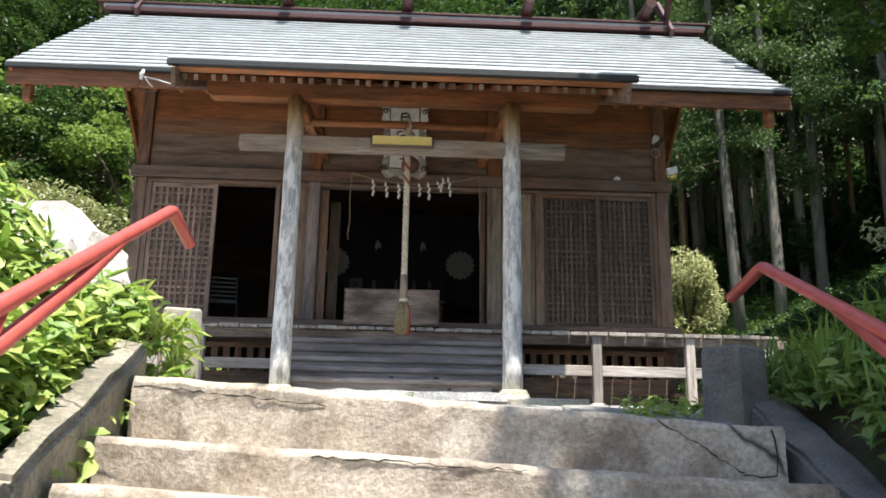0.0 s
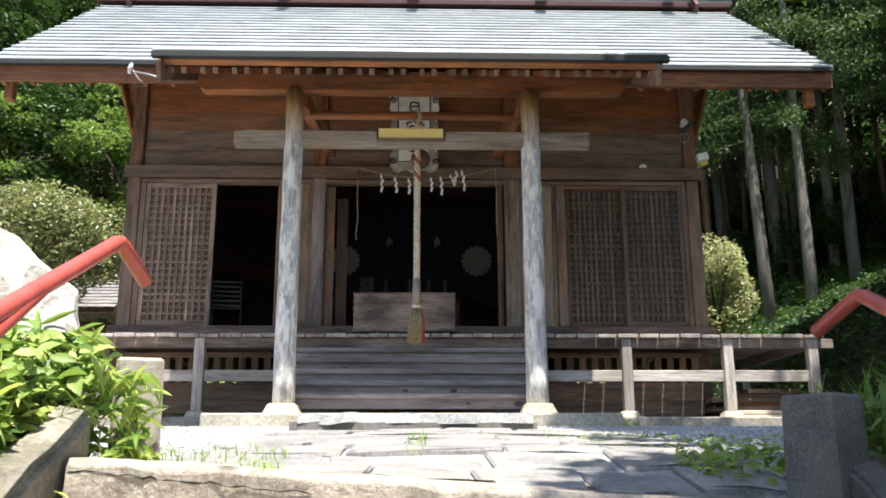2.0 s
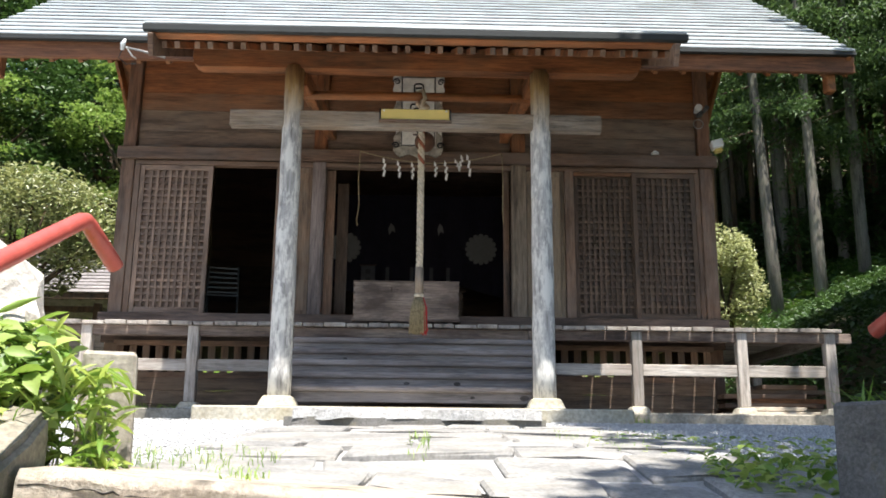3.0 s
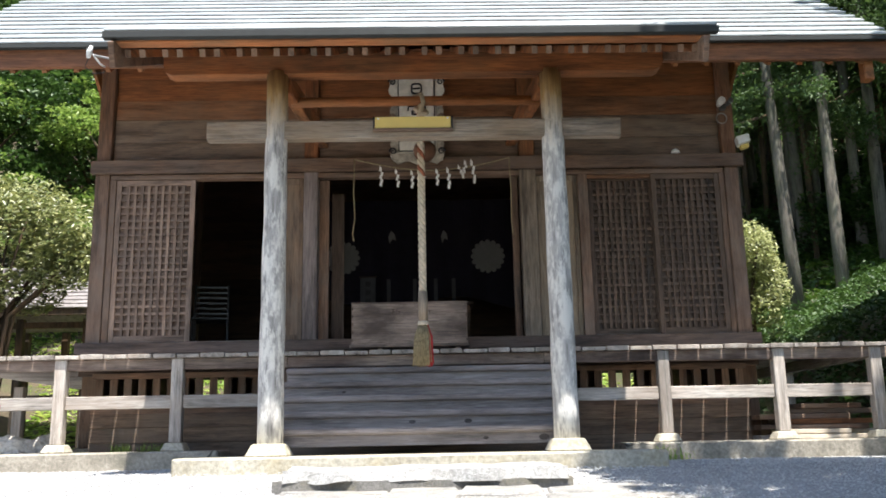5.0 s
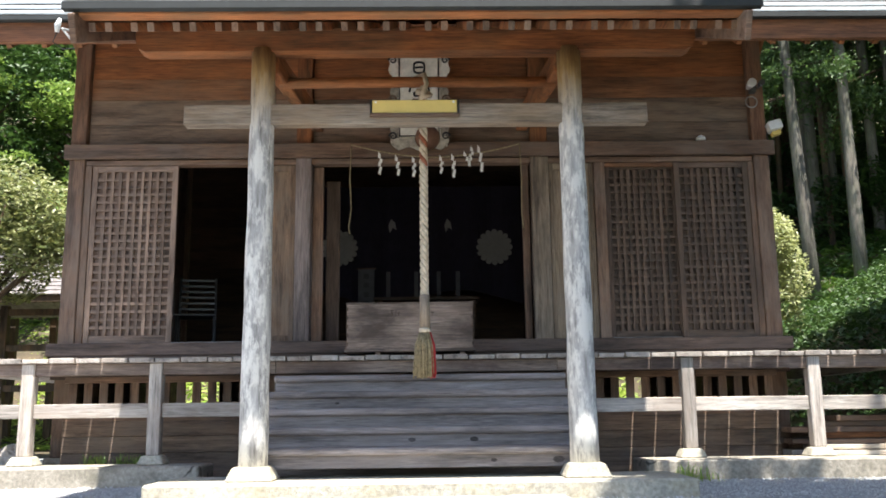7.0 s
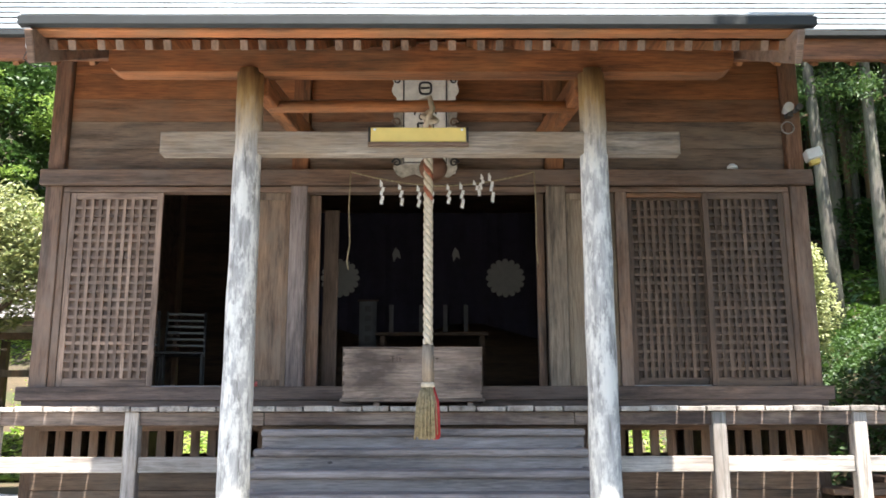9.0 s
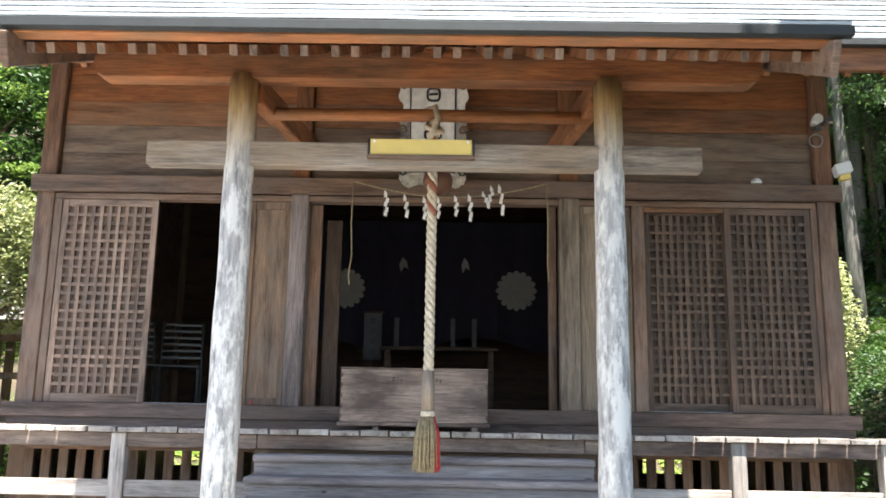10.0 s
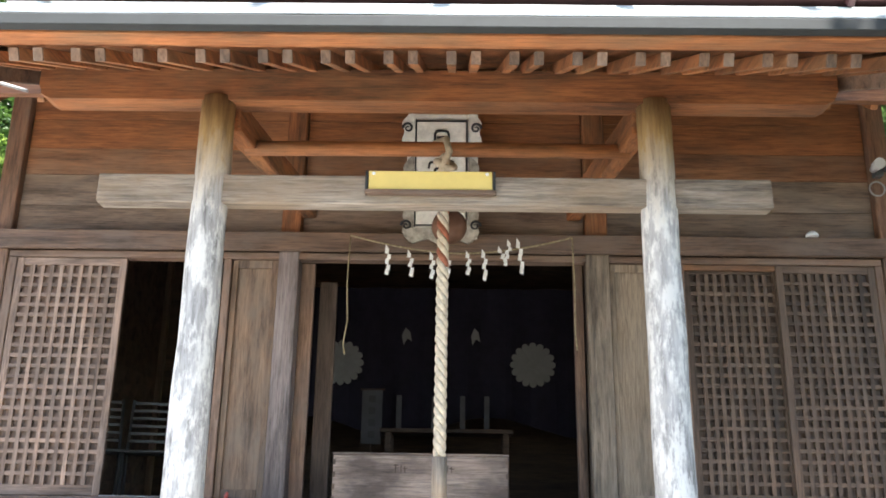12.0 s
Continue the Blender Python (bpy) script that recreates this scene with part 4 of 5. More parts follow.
# ---- things on and about the hall ----
bx = thing("offertory_box", "scuffed grey-brown wooden offertory box on the veranda", "offertory box")
part("front_board", box(-0.68, 0.485, 1.62, 1.645, 0.985, 1.395, 0.004), box_wood, bx)
part("back_board", box(-0.68, 0.485, 2.02, 2.045, 0.985, 1.395, 0.004), box_wood, bx)
for a in (-0.68, 0.46):
    part("end_board", box(a, a + 0.025, 1.646, 2.019, 0.985, 1.395, 0.004), box_wood, bx)
part("base_lip", box(-0.70, 0.505, 1.60, 2.06, 0.955, 0.984, 0.005), box_wood, bx)
part("top_rim", box(-0.685, 0.49, 1.615, 1.66, 1.396, 1.412, 0.003), box_wood, bx)
part("top_rim", box(-0.685, 0.49, 2.005, 2.05, 1.396, 1.412, 0.003), box_wood, bx)
for k in range(8):
    part("slat", box(-0.655, 0.46, 1.675 + 0.042 * k, 1.70 + 0.042 * k, 1.385, 1.405, 0.002), box_wood, bx)
for a in (-0.42, 0.36):
    part("foot", box(a, a + 0.05, 1.63, 2.03, 0.92, 0.954, 0.003), box_wood, bx)
for x in (-0.683, 0.470):
    for z in (1.03, 1.11, 1.19, 1.27, 1.35):
        part("finger_joint", box(x, x + 0.018, 1.6165, 1.64, z - 0.018, z + 0.018, 0.002), door_x, bx)
for a in (-0.28, 0.03):
    for k, (dx, dz, w, h) in enumerate(((0, 0.04, 0.035, 0.006), (0.008, 0.022, 0.03, 0.005), (0.014, -0.01, 0.006, 0.06), (0.05, 0.0, 0.006, 0.045), (0.065, 0.02, 0.03, 0.005), (0.075, -0.005, 0.006, 0.04))):
        part("faded_mark", box(a + dx, a + dx + w, 1.6175, 1.6195, 1.29 + dz, 1.29 + dz + h, 0), inner_wood, bx)

# bell rope
rope = thing("bell_rope", "thick twisted hemp bell rope with wooden sleeve and fringe", "bell rope")
RX, RYY = 0.045, 0.45
for s in range(3):
    pts = []
    for k in range(181):
        z = 3.06 - (3.06 - 1.32) * k / 180
        a = k * 0.36 + s * 2.094
        pts.append((RX + 0.018 * math.cos(a), RYY + 0.018 * math.sin(a), z))
    cut = 70 if s == 0 else 0
    if cut:
        part("strand", tube(pts[:cut + 1], 0.0185, 7), rope_red, rope, "faded red strand")
    part("strand", tube(pts[cut:], 0.0185, 7), rope_mat, rope)
part("knot", tube([(RX - 0.05, RYY - 0.03, 3.02), (RX + 0.02, RYY - 0.06, 2.96), (RX + 0.06, RYY, 2.99), (RX, RYY + 0.055, 3.06), (RX - 0.05, RYY, 3.155), (RX + 0.01, RYY - 0.03, 3.16), (RX + 0.03, RYY - 0.055, 3.07), (RX - 0.03, RYY - 0.05, 2.90)], 0.022, 8), rope_mat, rope)
part("sleeve", tube([(RX, RYY, 1.055), (RX, RYY, 1.32)], [0.043, 0.040], 6), grey_z, rope, "six-sided grey wooden sleeve")
part("binding", tube([(RX, RYY, 1.02), (RX, RYY, 1.038), (RX, RYY, 1.056)], [0.045, 0.05, 0.045], 16), rope_mat, rope)
fr = random.Random(3)
for name, mat_, a0, a1, lab in (("straw_fringe", straw, 60, 330, "straw-coloured fringe"), ("red_fringe", red_fringe, -30, 60, "red fringe")):
    bm = bmesh.new()
    for k in range(150 if a0 > 0 else 70):
        a, r = radians(fr.uniform(a0, a1)), fr.uniform(0.01, 0.042)
        c, s_ = math.cos(a), math.sin(a)
        L = fr.uniform(0.33, 0.37)
        tube([(RX + r * c, RYY + r * s_, 1.03), (RX + r * 1.9 * c, RYY + r * 1.9 * s_, 0.92), (RX + r * 2.25 * c + fr.uniform(-0.006, 0.006), RYY + r * 2.25 * s_, 1.03 - L)], [0.004, 0.005, 0.0035], 4, bm)
    part(name, bm, mat_, rope, lab)
bell = bmesh.new()
bmesh.ops.create_uvsphere(bell, u_segments=24, v_segments=14, radius=0.105, matrix=Matrix.Translation((RX + 0.035, RYY + 0.12, 2.66)))
for f in bell.faces:
    f.smooth = True
tube([(RX + 0.035, RYY + 0.12, 2.76), (RX + 0.02, RYY + 0.05, 2.95), (RX, RYY, 3.08)], 0.012, 8, bell)
tagged(place("shrine_bell", bell, paint("brown_copper_bell", (0.17, 0.085, 0.05), 0.5, 0.4)), "brown copper ball-shaped shrine bell hung behind the rope", "bell")

# name plaque on the wall
gaku = thing("name_plaque", "flaked white carved shrine name plaque leaning forward above the door", "plaque")
gaku.matrix_world = pose(0.0, 2.17, 3.06, 9, 0, 0)
part("back_board", box(-0.27, 0.285, -0.03, 0.0, 0.02, 1.02, 0.006), white_board, gaku)
part("panel", box(-0.195, 0.19, -0.05, -0.034, 0.13, 0.95, 0.004), white_board, gaku, "white inscribed panel")
for a, b, c, d in ((-0.208, -0.198, 0.11, 0.97), (0.193, 0.203, 0.11, 0.97)):
    part("border", box(a, b, -0.054, -0.031, c, d, 0.002), black_paint, gaku, "black border strip")
for c, d in ((0.12, 0.128), (0.952, 0.96)):
    part("border", box(-0.195, 0.19, -0.054, -0.031, c, d, 0.002), black_paint, gaku)


def scroll(cx, cz, r, flip):
    pts = [(cx + flip * r * (1 - k / 26) * math.cos(k * 0.42), -0.045, cz + r * (1 - k / 26) * math.sin(k * 0.42)) for k in range(22)]
    return tube(pts, [0.011 - 0.0003 * k for k in range(22)], 8)


for s in (-1, 1):
    for zc, h in ((0.14, 0.16), (0.50, 0.185), (0.87, 0.165)):
        lobe = [(0.212 + (0.10 if zc > 0.7 else 0.085) * math.sin(math.pi * u) ** 0.45 * (1 - 0.16 * math.cos(4 * math.pi * u)), zc - h + 2 * h * u) for u in [q / 14 for q in range(15)]]
        part("carved_edge", prism([(s * x_, z_) for x_, z_ in lobe], -0.04, -0.005), white_board if zc > 0.7 else worn_white, gaku)
    for zc in (0.12, 0.5, 0.9):
        part("scroll", scroll(s * 0.268, zc, 0.042, s), plank_low if zc == 0.5 else black_paint, gaku)
o = [(-0.30, 0.10), (-0.22, -0.02), (-0.1, 0.02), (0.0, -0.03), (0.1, 0.02), (0.22, -0.02), (0.30, 0.10)]
part("carved_foot", prism(o, -0.05, -0.005), worn_white, gaku, "grey, flaked carved foot")
# brushed signs: a rounded sun sign above, a roofed sign below
ring = [(0.055 * math.copysign(abs(math.cos(a)) ** 0.6, math.cos(a)), -0.055, 0.82 + 0.055 * math.copysign(abs(math.sin(a)) ** 0.6, math.sin(a))) for a in [k * 2 * math.pi / 20 for k in range(21)]]
part("character", tube(ring, 0.011, 6), black_paint, gaku)
part("character", tube([(-0.04, -0.055, 0.82), (0.04, -0.055, 0.825)], 0.011, 6), black_paint, gaku)
for a, b in (((-0.09, 0.62), (0.09, 0.63)), ((-0.09, 0.62), (-0.1, 0.57)), ((0.09, 0.63), (0.1, 0.575)), ((0, 0.66), (0, 0.62)), ((-0.05, 0.57), (0.05, 0.575)), ((-0.05, 0.53), (0.05, 0.53)), ((-0.05, 0.57), (-0.05, 0.53)), ((0.05, 0.575), (0.05, 0.53)),
             ((-0.07, 0.49), (0.07, 0.49)), ((-0.07, 0.43), (0.07, 0.43)), ((-0.07, 0.49), (-0.07, 0.43)), ((0.07, 0.49), (0.07, 0.43)), ((-0.06, 0.33), (0.06, 0.34)), ((0, 0.38), (-0.01, 0.24)), ((-0.06, 0.25), (0.07, 0.25))):
    part("character", tube([(a[0], -0.055, a[1]), (b[0], -0.055, b[1])], 0.010, 6), black_paint, gaku)

# plain yellow board on the cross beam
yb = thing("yellow_sign", "blank yellow wooden sign board on the porch beam", "sign")
part("board", box(-0.342, 0.307, -0.085, -0.062, 2.648, 2.752, 0.004), yellow_board, yb)
part("ledge", box(-0.36, 0.325, -0.10, -0.058, 2.622, 2.645, 0.003), brown_x, yb)
for x in (-0.315, 0.28):
    part("screw", tube([(x, -0.0895, 2.735), (x, -0.085, 2.735)], 0.009, 10), plastic_white, yb)
for x in (-0.358, 0.313):
    part("bracket", box(x, x + 0.011, -0.09, -0.057, 2.646, 2.75, 0), edge_metal, yb)

# straw rope with paper streamers
sh = thing("streamer_rope", "thin straw rope with white folded paper streamers", "sacred rope")
pts = [(-0.69 + 1.70 * k / 30, 2.06, 3.07 - 0.55 * (k / 30) * (1 - k / 30) * (1 - 0.3 * abs(k / 30 - 0.5))) for k in range(31)]
part("straw_rope", tube(pts, 0.007, 6), straw, sh)
part("end_string", tube([(-0.69, 2.06, 3.07), (-0.70, 2.055, 2.7), (-0.685, 2.06, 2.4), (-0.71, 2.06, 2.22), (-0.695, 2.06, 2.15)], 0.006, 6), straw, sh)
part("end_string", tube([(1.01, 2.06, 3.07), (1.02, 2.055, 2.7), (1.015, 2.06, 2.35), (1.025, 2.06, 2.2)], 0.006, 6), straw, sh)


def streamer(x, z, h, lean=0.0):
    """One strip of paper folded to and fro, as it hangs."""
    n, w = 5, 0.031
    lf, rt = [], []
    for k in range(n):
        dx = x + (0.012 if k % 2 else -0.006) * (1 - 0.12 * k) + lean * k
        z1, z0 = z - h * k / n, z - h * (k + 1) / n
        lf += [(dx - w / 2 + 0.006, z1 + (0 if k else 0.03)), (dx - w / 2, z0 + 0.004)]
        rt += [(dx + w / 2, z1 - 0.006), (dx + w / 2 - 0.003, z0 - 0.006)]
    return prism(lf + rt[::-1], 2.046, 2.048)


for x, z, h, ln in ((-0.40, 2.965, 0.18, 0), (-0.23, 2.93, 0.16, 0.004), (-0.06, 2.915, 0.16, 0), (0.06, 2.915, 0.15, 0), (0.215, 2.925, 0.14, 0), (0.335, 2.94, 0.19, 0.002), (0.46, 2.965, 0.11, 0.010), (0.53, 3.02, 0.13, -0.008), (0.60, 3.03, 0.22, 0.006)):
    part("paper_streamer", streamer(x, z, h * 1.15, ln), paper, sh)

# lamps, loudspeaker and small fittings
fl = thing("floodlight", "twin white spotlight with a cable ring on the hall corner post", "lamp", "wall lamps")
for x, r in ((3.42, 0.044), (3.52, 0.030)):
    bm = tube([(x, 2.02, 3.70), (x, 2.08, 3.70), (x, 2.16, 3.69)], [r, r * 0.9, r * 0.5], 18)
    part("lamp_head", bm, plastic_white if r > 0.04 else chair_metal, fl)
part("mount", box(3.45, 3.51, 2.16, 2.24, 3.65, 3.72, 0.004), chair_metal, fl)
part("cable_ring", tube([(3.46 + 0.06 * math.cos(a), 2.2, 3.55 + 0.06 * math.sin(a)) for a in [k * 0.3307 for k in range(20)]], 0.007, 6), dull_metal, fl)
sk = thing("loudspeaker", "small white box loudspeaker on the corner post", "loudspeaker")
bm = box(-0.07, 0.07, -0.07, 0.07, -0.05, 0.05, 0.01)
ob = part("case", bm, plastic_white, sk)
bm = box(-0.045, 0.045, -0.02, 0.06, -0.095, -0.052, 0.004)
part("bracket", bm, yellow_board, sk, "ochre bracket")
sk.matrix_world = pose(3.66, 2.16, 3.27, 0, -14, -10)
tagged(place("small_lamp", tube([(2.9, 2.19, 3.14), (2.9, 2.19, 3.165), (2.9, 2.19, 3.185)], [0.05, 0.045, 0.02], 14), plastic_white), "small white dome lamp on the lintel rail", "lamp")
wl = thing("eave_lamp", "white metal lamp on an arm under the eave", "lamp", "wall lamps")
part("arm", tube([(-3.16, 0.90, 3.80), (-2.98, 0.85, 3.74), (-2.72, 0.84, 3.66)], 0.012, 8), dull_metal, wl)
part("head", tube([(-3.2, 0.88, 3.76), (-3.19, 0.86, 3.82), (-3.17, 0.86, 3.88)], [0.018, 0.028, 0.014], 14), plastic_white, wl)
part("stay", tube([(-3.16, 0.88, 3.80), (-3.12, 0.98, 3.74), (-3.10, 1.05, 3.74)], 0.008, 8), plastic_white, wl)
part("cable", tube([(-3.2, 0.88, 3.76), (-3.24, 0.9, 3.68), (-3.16, 0.93, 3.62), (-3.08, 1.0, 3.66)], 0.005, 6), edge_metal, wl)

# inside: curtain with crests, hangings, chairs
cur = thing("curtain", "dark purple ceremonial curtain with white flower crests", "curtain")
bm = bmesh.new()
rows = []
for k in range(61):
    x = -2.0 + 4.0 * k / 60
    yy = 5.0 + 0.025 * math.sin(k * 0.9)
    rows.append([bm.verts.new((x, yy, 1.9 + 0.1 * math.sin(k * 0.21))), bm.verts.new((x, yy, 3.4)), bm.verts.new((x, yy + 0.01, 3.4)), bm.verts.new((x, yy + 0.01, 1.9 + 0.1 * math.sin(k * 0.21)))])
for a, b in zip(rows, rows[1:]):
    for k in range(4):
        bm.faces.new((a[k], b[k], b[(k + 1) % 4], a[(k + 1) % 4]))
part("cloth", bm, dark_cloth, cur)
for cx in (0.955, -1.09):
    crest = part("crest", tube([(cx, 4.942, 2.56), (cx, 4.966, 2.56)], 0.05, 16), crest_cloth, cur, "white many-petalled flower crest")
    for k in range(16):
        bm = bmesh.new()
        m = Matrix.Translation((cx, 4.955, 2.56)) @ Matrix.Rotation(-2 * math.pi * k / 16, 4, "Y")
        o = [(0.03, -0.008), (0.16, -0.036), (0.21, -0.038), (0.236, -0.022), (0.242, 0), (0.236, 0.022), (0.21, 0.038), (0.16, 0.036), (0.03, 0.008)]
        lo = [bm.verts.new(m @ Vector((x_, 0, z_))) for x_, z_ in o]
        hi = [bm.verts.new(m @ Vector((x_, 0.008, z_))) for x_, z_ in o]
        bm.faces.new(lo), bm.faces.new(hi[::-1])
        for q in range(len(o)):
            bm.faces.new((lo[q], hi[q], hi[(q + 1) % len(o)], lo[(q + 1) % len(o)]))
        bmesh.ops.recalc_face_normals(bm, faces=list(bm.faces))
        part("petal", bm, crest_cloth, crest)
for cx, w in ((-0.40, 0.10), (0.34, 0.09)):
    o = [(cx - w / 2, 2.86), (cx - w * 0.1, 2.95), (cx + w * 0.4, 2.90), (cx + w * 0.6, 2.80), (cx + w * 0.1, 2.83), (cx - w * 0.3, 2.76)]
    part("white_mark", prism(o, 4.955, 4.962), crest_cloth, cur)
bn = thing("paper_banner", "pale hanging paper banner with dark writing inside the hall", "banner")
part("sheet", box(-0.83, -0.62, 4.78, 4.785, 1.70, 2.25, 0), shaded_paper, bn)
part("rod", tube([(-0.85, 4.78, 2.255), (-0.60, 4.78, 2.255)], 0.01, 6), inner_wood, bn)
part("pole", tube([(-0.725, 4.80, 1.04), (-0.725, 4.80, 2.26)], 0.012, 6), inner_wood, bn)
for k in range(4):
    part("writing", box(-0.76, -0.69, 4.7755, 4.778, 1.76 + 0.12 * k, 1.83 + 0.12 * k, 0), black_paint, bn)
alt = thing("altar_table", "dark wooden altar table with folded pale papers", "altar")
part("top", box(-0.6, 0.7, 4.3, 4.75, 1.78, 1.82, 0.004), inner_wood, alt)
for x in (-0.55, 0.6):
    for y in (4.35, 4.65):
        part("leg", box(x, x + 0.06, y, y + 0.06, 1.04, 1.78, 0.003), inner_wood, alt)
for x in (-0.45, -0.1, 0.18, 0.42):
    part("folded_paper", box(x, x + 0.05, 4.4, 4.42, 1.82, 2.15, 0.002), shaded_paper, alt)


def stacking_chair(m):
    c = thing("stacking_chair", "grey slat-backed stacking chair inside the dark hall", "chair", "chairs in the hall")
    for s in (-1, 1):
        part("back_leg", tube([(s * 0.2, 0.24, 0), (s * 0.2, 0.2, 0.45), (s * 0.195, 0.27, 0.93)], 0.013, 8), chair_metal, c)
        part("front_leg", tube([(s * 0.2, -0.22, 0), (s * 0.2, -0.2, 0.44)], 0.013, 8), chair_metal, c)
    part("seat", box(-0.21, 0.21, -0.22, 0.2, 0.44, 0.465, 0.01), chair_metal, c)
    for k in range(6):
        part("back_slat", box(-0.19, 0.19, 0.205 + 0.012 * k, 0.22 + 0.012 * k, 0.55 + 0.068 * k, 0.578 + 0.068 * k, 0.004), chair_metal, c)
    c.matrix_world = m
    return c


ch = stacking_chair(pose(-2.53, 3.4, 1.042, 0, 0, 12))
copy_thing(ch, pose(-2.92, 3.25, 1.042, 0, 0, 25))

# offcuts and stones under the veranda
wp = random.Random(5)
PILE = ((3.42, 4.30, 0.11, bleach_x), (3.60, 4.62, 0.10, sawn_white), (3.46, 4.55, 0.13, brown_x), (3.68, 4.60, 0.11, warm_x), (3.50, 4.42, 0.12, brown_x), (3.75, 4.66, 0.10, plank_low), (3.86, 4.50, 0.12, brown_x))
for x in (3.7, 4.3):
    ob = place("bearer", box(-0.06, 0.06, -0.3, 0.3, 0, 0.17, 0.006), brown_y)
    ob.matrix_world = pose(x, 2.05, -0.2, 0, 0, wp.uniform(-4, 4))
    tagged(ob, "squared timber bearer under the stacked boards", "timber")
for k, (x0, x1, wide, mat_) in enumerate(PILE):
    for row in range(2):
        ob = place("timber_offcut", box((x0 - x1) / 2, (x1 - x0) / 2, -wide, wide, 0, 0.05, 0.005), mat_ if row == 0 else plank_low)
        ob.matrix_world = pose((x0 + x1) / 2 + wp.uniform(-0.04, 0.04), 1.96 + 0.28 * row + wp.uniform(-0.02, 0.02), -0.028 + 0.052 * k, 0, 0, wp.uniform(-3, 3))
        tagged(ob, "fresh pale sawn board in the stacked timber" if mat_ is sawn_white and row == 0 else "weathered timber offcut stacked under the veranda", "timber", "stacked timber")


for x0, x1, y, z, mat_ in ((3.72, 4.42, 1.69, -0.018, sawn_white), (3.66, 4.28, 1.715, 0.034, sawn_white), (3.68, 4.40, 1.74, 0.078, brown_x)):
    ob = place("sawn_board", box((x0 - x1) / 2, (x1 - x0) / 2, -0.075, 0.075, 0, 0.042, 0.004), mat_)
    ob.matrix_world = pose((x0 + x1) / 2, y, z, 0, 0, wp.uniform(-2, 2))
    tagged(ob, "fresh pale sawn board lying on the kerb" if mat_ is sawn_white else "dark weathered board lying on the pale boards", "timber", "boards on the kerb")


def rock(name, centre, radius, seed, mat_, label, cut=0.35):
    bm = bmesh.new()
    bmesh.ops.create_icosphere(bm, subdivisions=4, radius=1)
    for v in bm.verts:
        d = v.co.normalized()
        n = 1 + cut * noise.noise(d * 1.3 + Vector((seed, 0, 0))) + 0.13 * noise.noise(d * 3.7 + Vector((0, seed, 0))) + 0.05 * noise.noise(d * 9)
        v.co = Vector((max(-0.9, min(0.9, d.x * n)) * radius[0], max(-0.88, min(0.88, d.y * n)) * radius[1], d.z * n * radius[2]))
    ob = place(name, bm, mat_)
    ob.location = centre
    return tagged(ob, label, "rock")


rock("boulder", (-1.95, -4.9, -0.27), (0.80, 0.42, 0.68), 2.6, pale_rock, "large sunlit pale boulder behind the bushes", 0.22)
for k, (x, y) in enumerate(((-4.1, 1.95), (-3.85, 2.02), (-4.35, 2.1))):
    rock("stone", (x, y, -0.04), (0.26, 0.17, 0.19), k * 3.1, pale_rock, "pale rough stone under the veranda")

# ---- low plants ----


def blades(name, bases, height, width, material, parent=None):
    """Grass: each blade a bent, tapering strip."""
    b = np.asarray(bases, float)
    n = len(b)
    a = rng.uniform(0, 2 * np.pi, n)
    d = np.stack([np.cos(a), np.sin(a), np.zeros(n)], 1)
    s = np.stack([-d[:, 1], d[:, 0], np.zeros(n)], 1)
    h = (height * rng.uniform(0.5, 1.3, n))[:, None]
    up = np.array([0, 0, 1.0])
    w = width * rng.uniform(0.7, 1.3, n)[:, None]
    lean = rng.uniform(0.15, 1.1, n)[:, None]
    p1, p2 = b + up * h * 0.6 + d * h * lean * 0.35, b + up * h * (1 - lean * 0.35) + d * h * lean
    v = np.stack([b - s * w / 2, b + s * w / 2, p1 + s * w / 2.2, p2, p1 - s * w / 2.2], 1).reshape(-1, 3)
    i0 = np.arange(n) * 5
    tri = np.stack([i0, i0 + 1, i0 + 2, i0, i0 + 2, i0 + 4, i0 + 4, i0 + 2, i0 + 3], 1).ravel()
    me = bpy.data.meshes.new(name)
    me.vertices.add(5 * n)
    me.vertices.foreach_set("co", v.ravel())
    me.loops.add(9 * n)
    me.loops.foreach_set("vertex_index", tri)
    me.polygons.add(3 * n)
    me.polygons.foreach_set("loop_start", np.arange(3 * n) * 3)
    me.polygons.foreach_set("loop_total", np.full(3 * n, 3))
    me.update()
    me.materials.append(material)
    ob = new(name, me)
    ob.parent = parent
    return ob


def scatter(n, x0, x1, y0, y1, up=0.0, keep=None):
    out = []
    while len(out) < n:
        x_, y_ = rng.uniform(x0, x1), rng.uniform(y0, y1)
        if keep is None or keep(x_, y_):
            out.append((x_, y_, lift(x_, y_) + up))
    return np.array(out)


def mound(n, x0, x1, y0, y1, height):
    """Points spread through a leafy mound with a bumpy top."""
    p = scatter(n, x0, x1, y0, y1)
    top = np.array([height(x_, y_) * (0.75 + 0.5 * noise.noise(Vector((x_ * 3, y_ * 3, 1)))) for x_, y_, _ in p])
    p[:, 2] += top * rng.random(n) ** 0.45
    return p


lush = lambda x, y: (0.60 + 0.20 * min(1, max(0, (-5.2 - y) / 1.3))) * min(1.6, 0.72 + (-1.08 - x) * 0.9)
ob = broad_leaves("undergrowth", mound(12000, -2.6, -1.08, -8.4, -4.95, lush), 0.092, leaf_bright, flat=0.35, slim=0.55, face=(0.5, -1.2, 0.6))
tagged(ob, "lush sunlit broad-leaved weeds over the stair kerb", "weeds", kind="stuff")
# darker leaves through the same mound paint shade among the sunlit ones
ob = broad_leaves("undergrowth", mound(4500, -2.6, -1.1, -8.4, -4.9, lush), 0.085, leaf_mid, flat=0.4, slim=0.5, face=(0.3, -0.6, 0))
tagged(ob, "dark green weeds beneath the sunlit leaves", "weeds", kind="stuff")
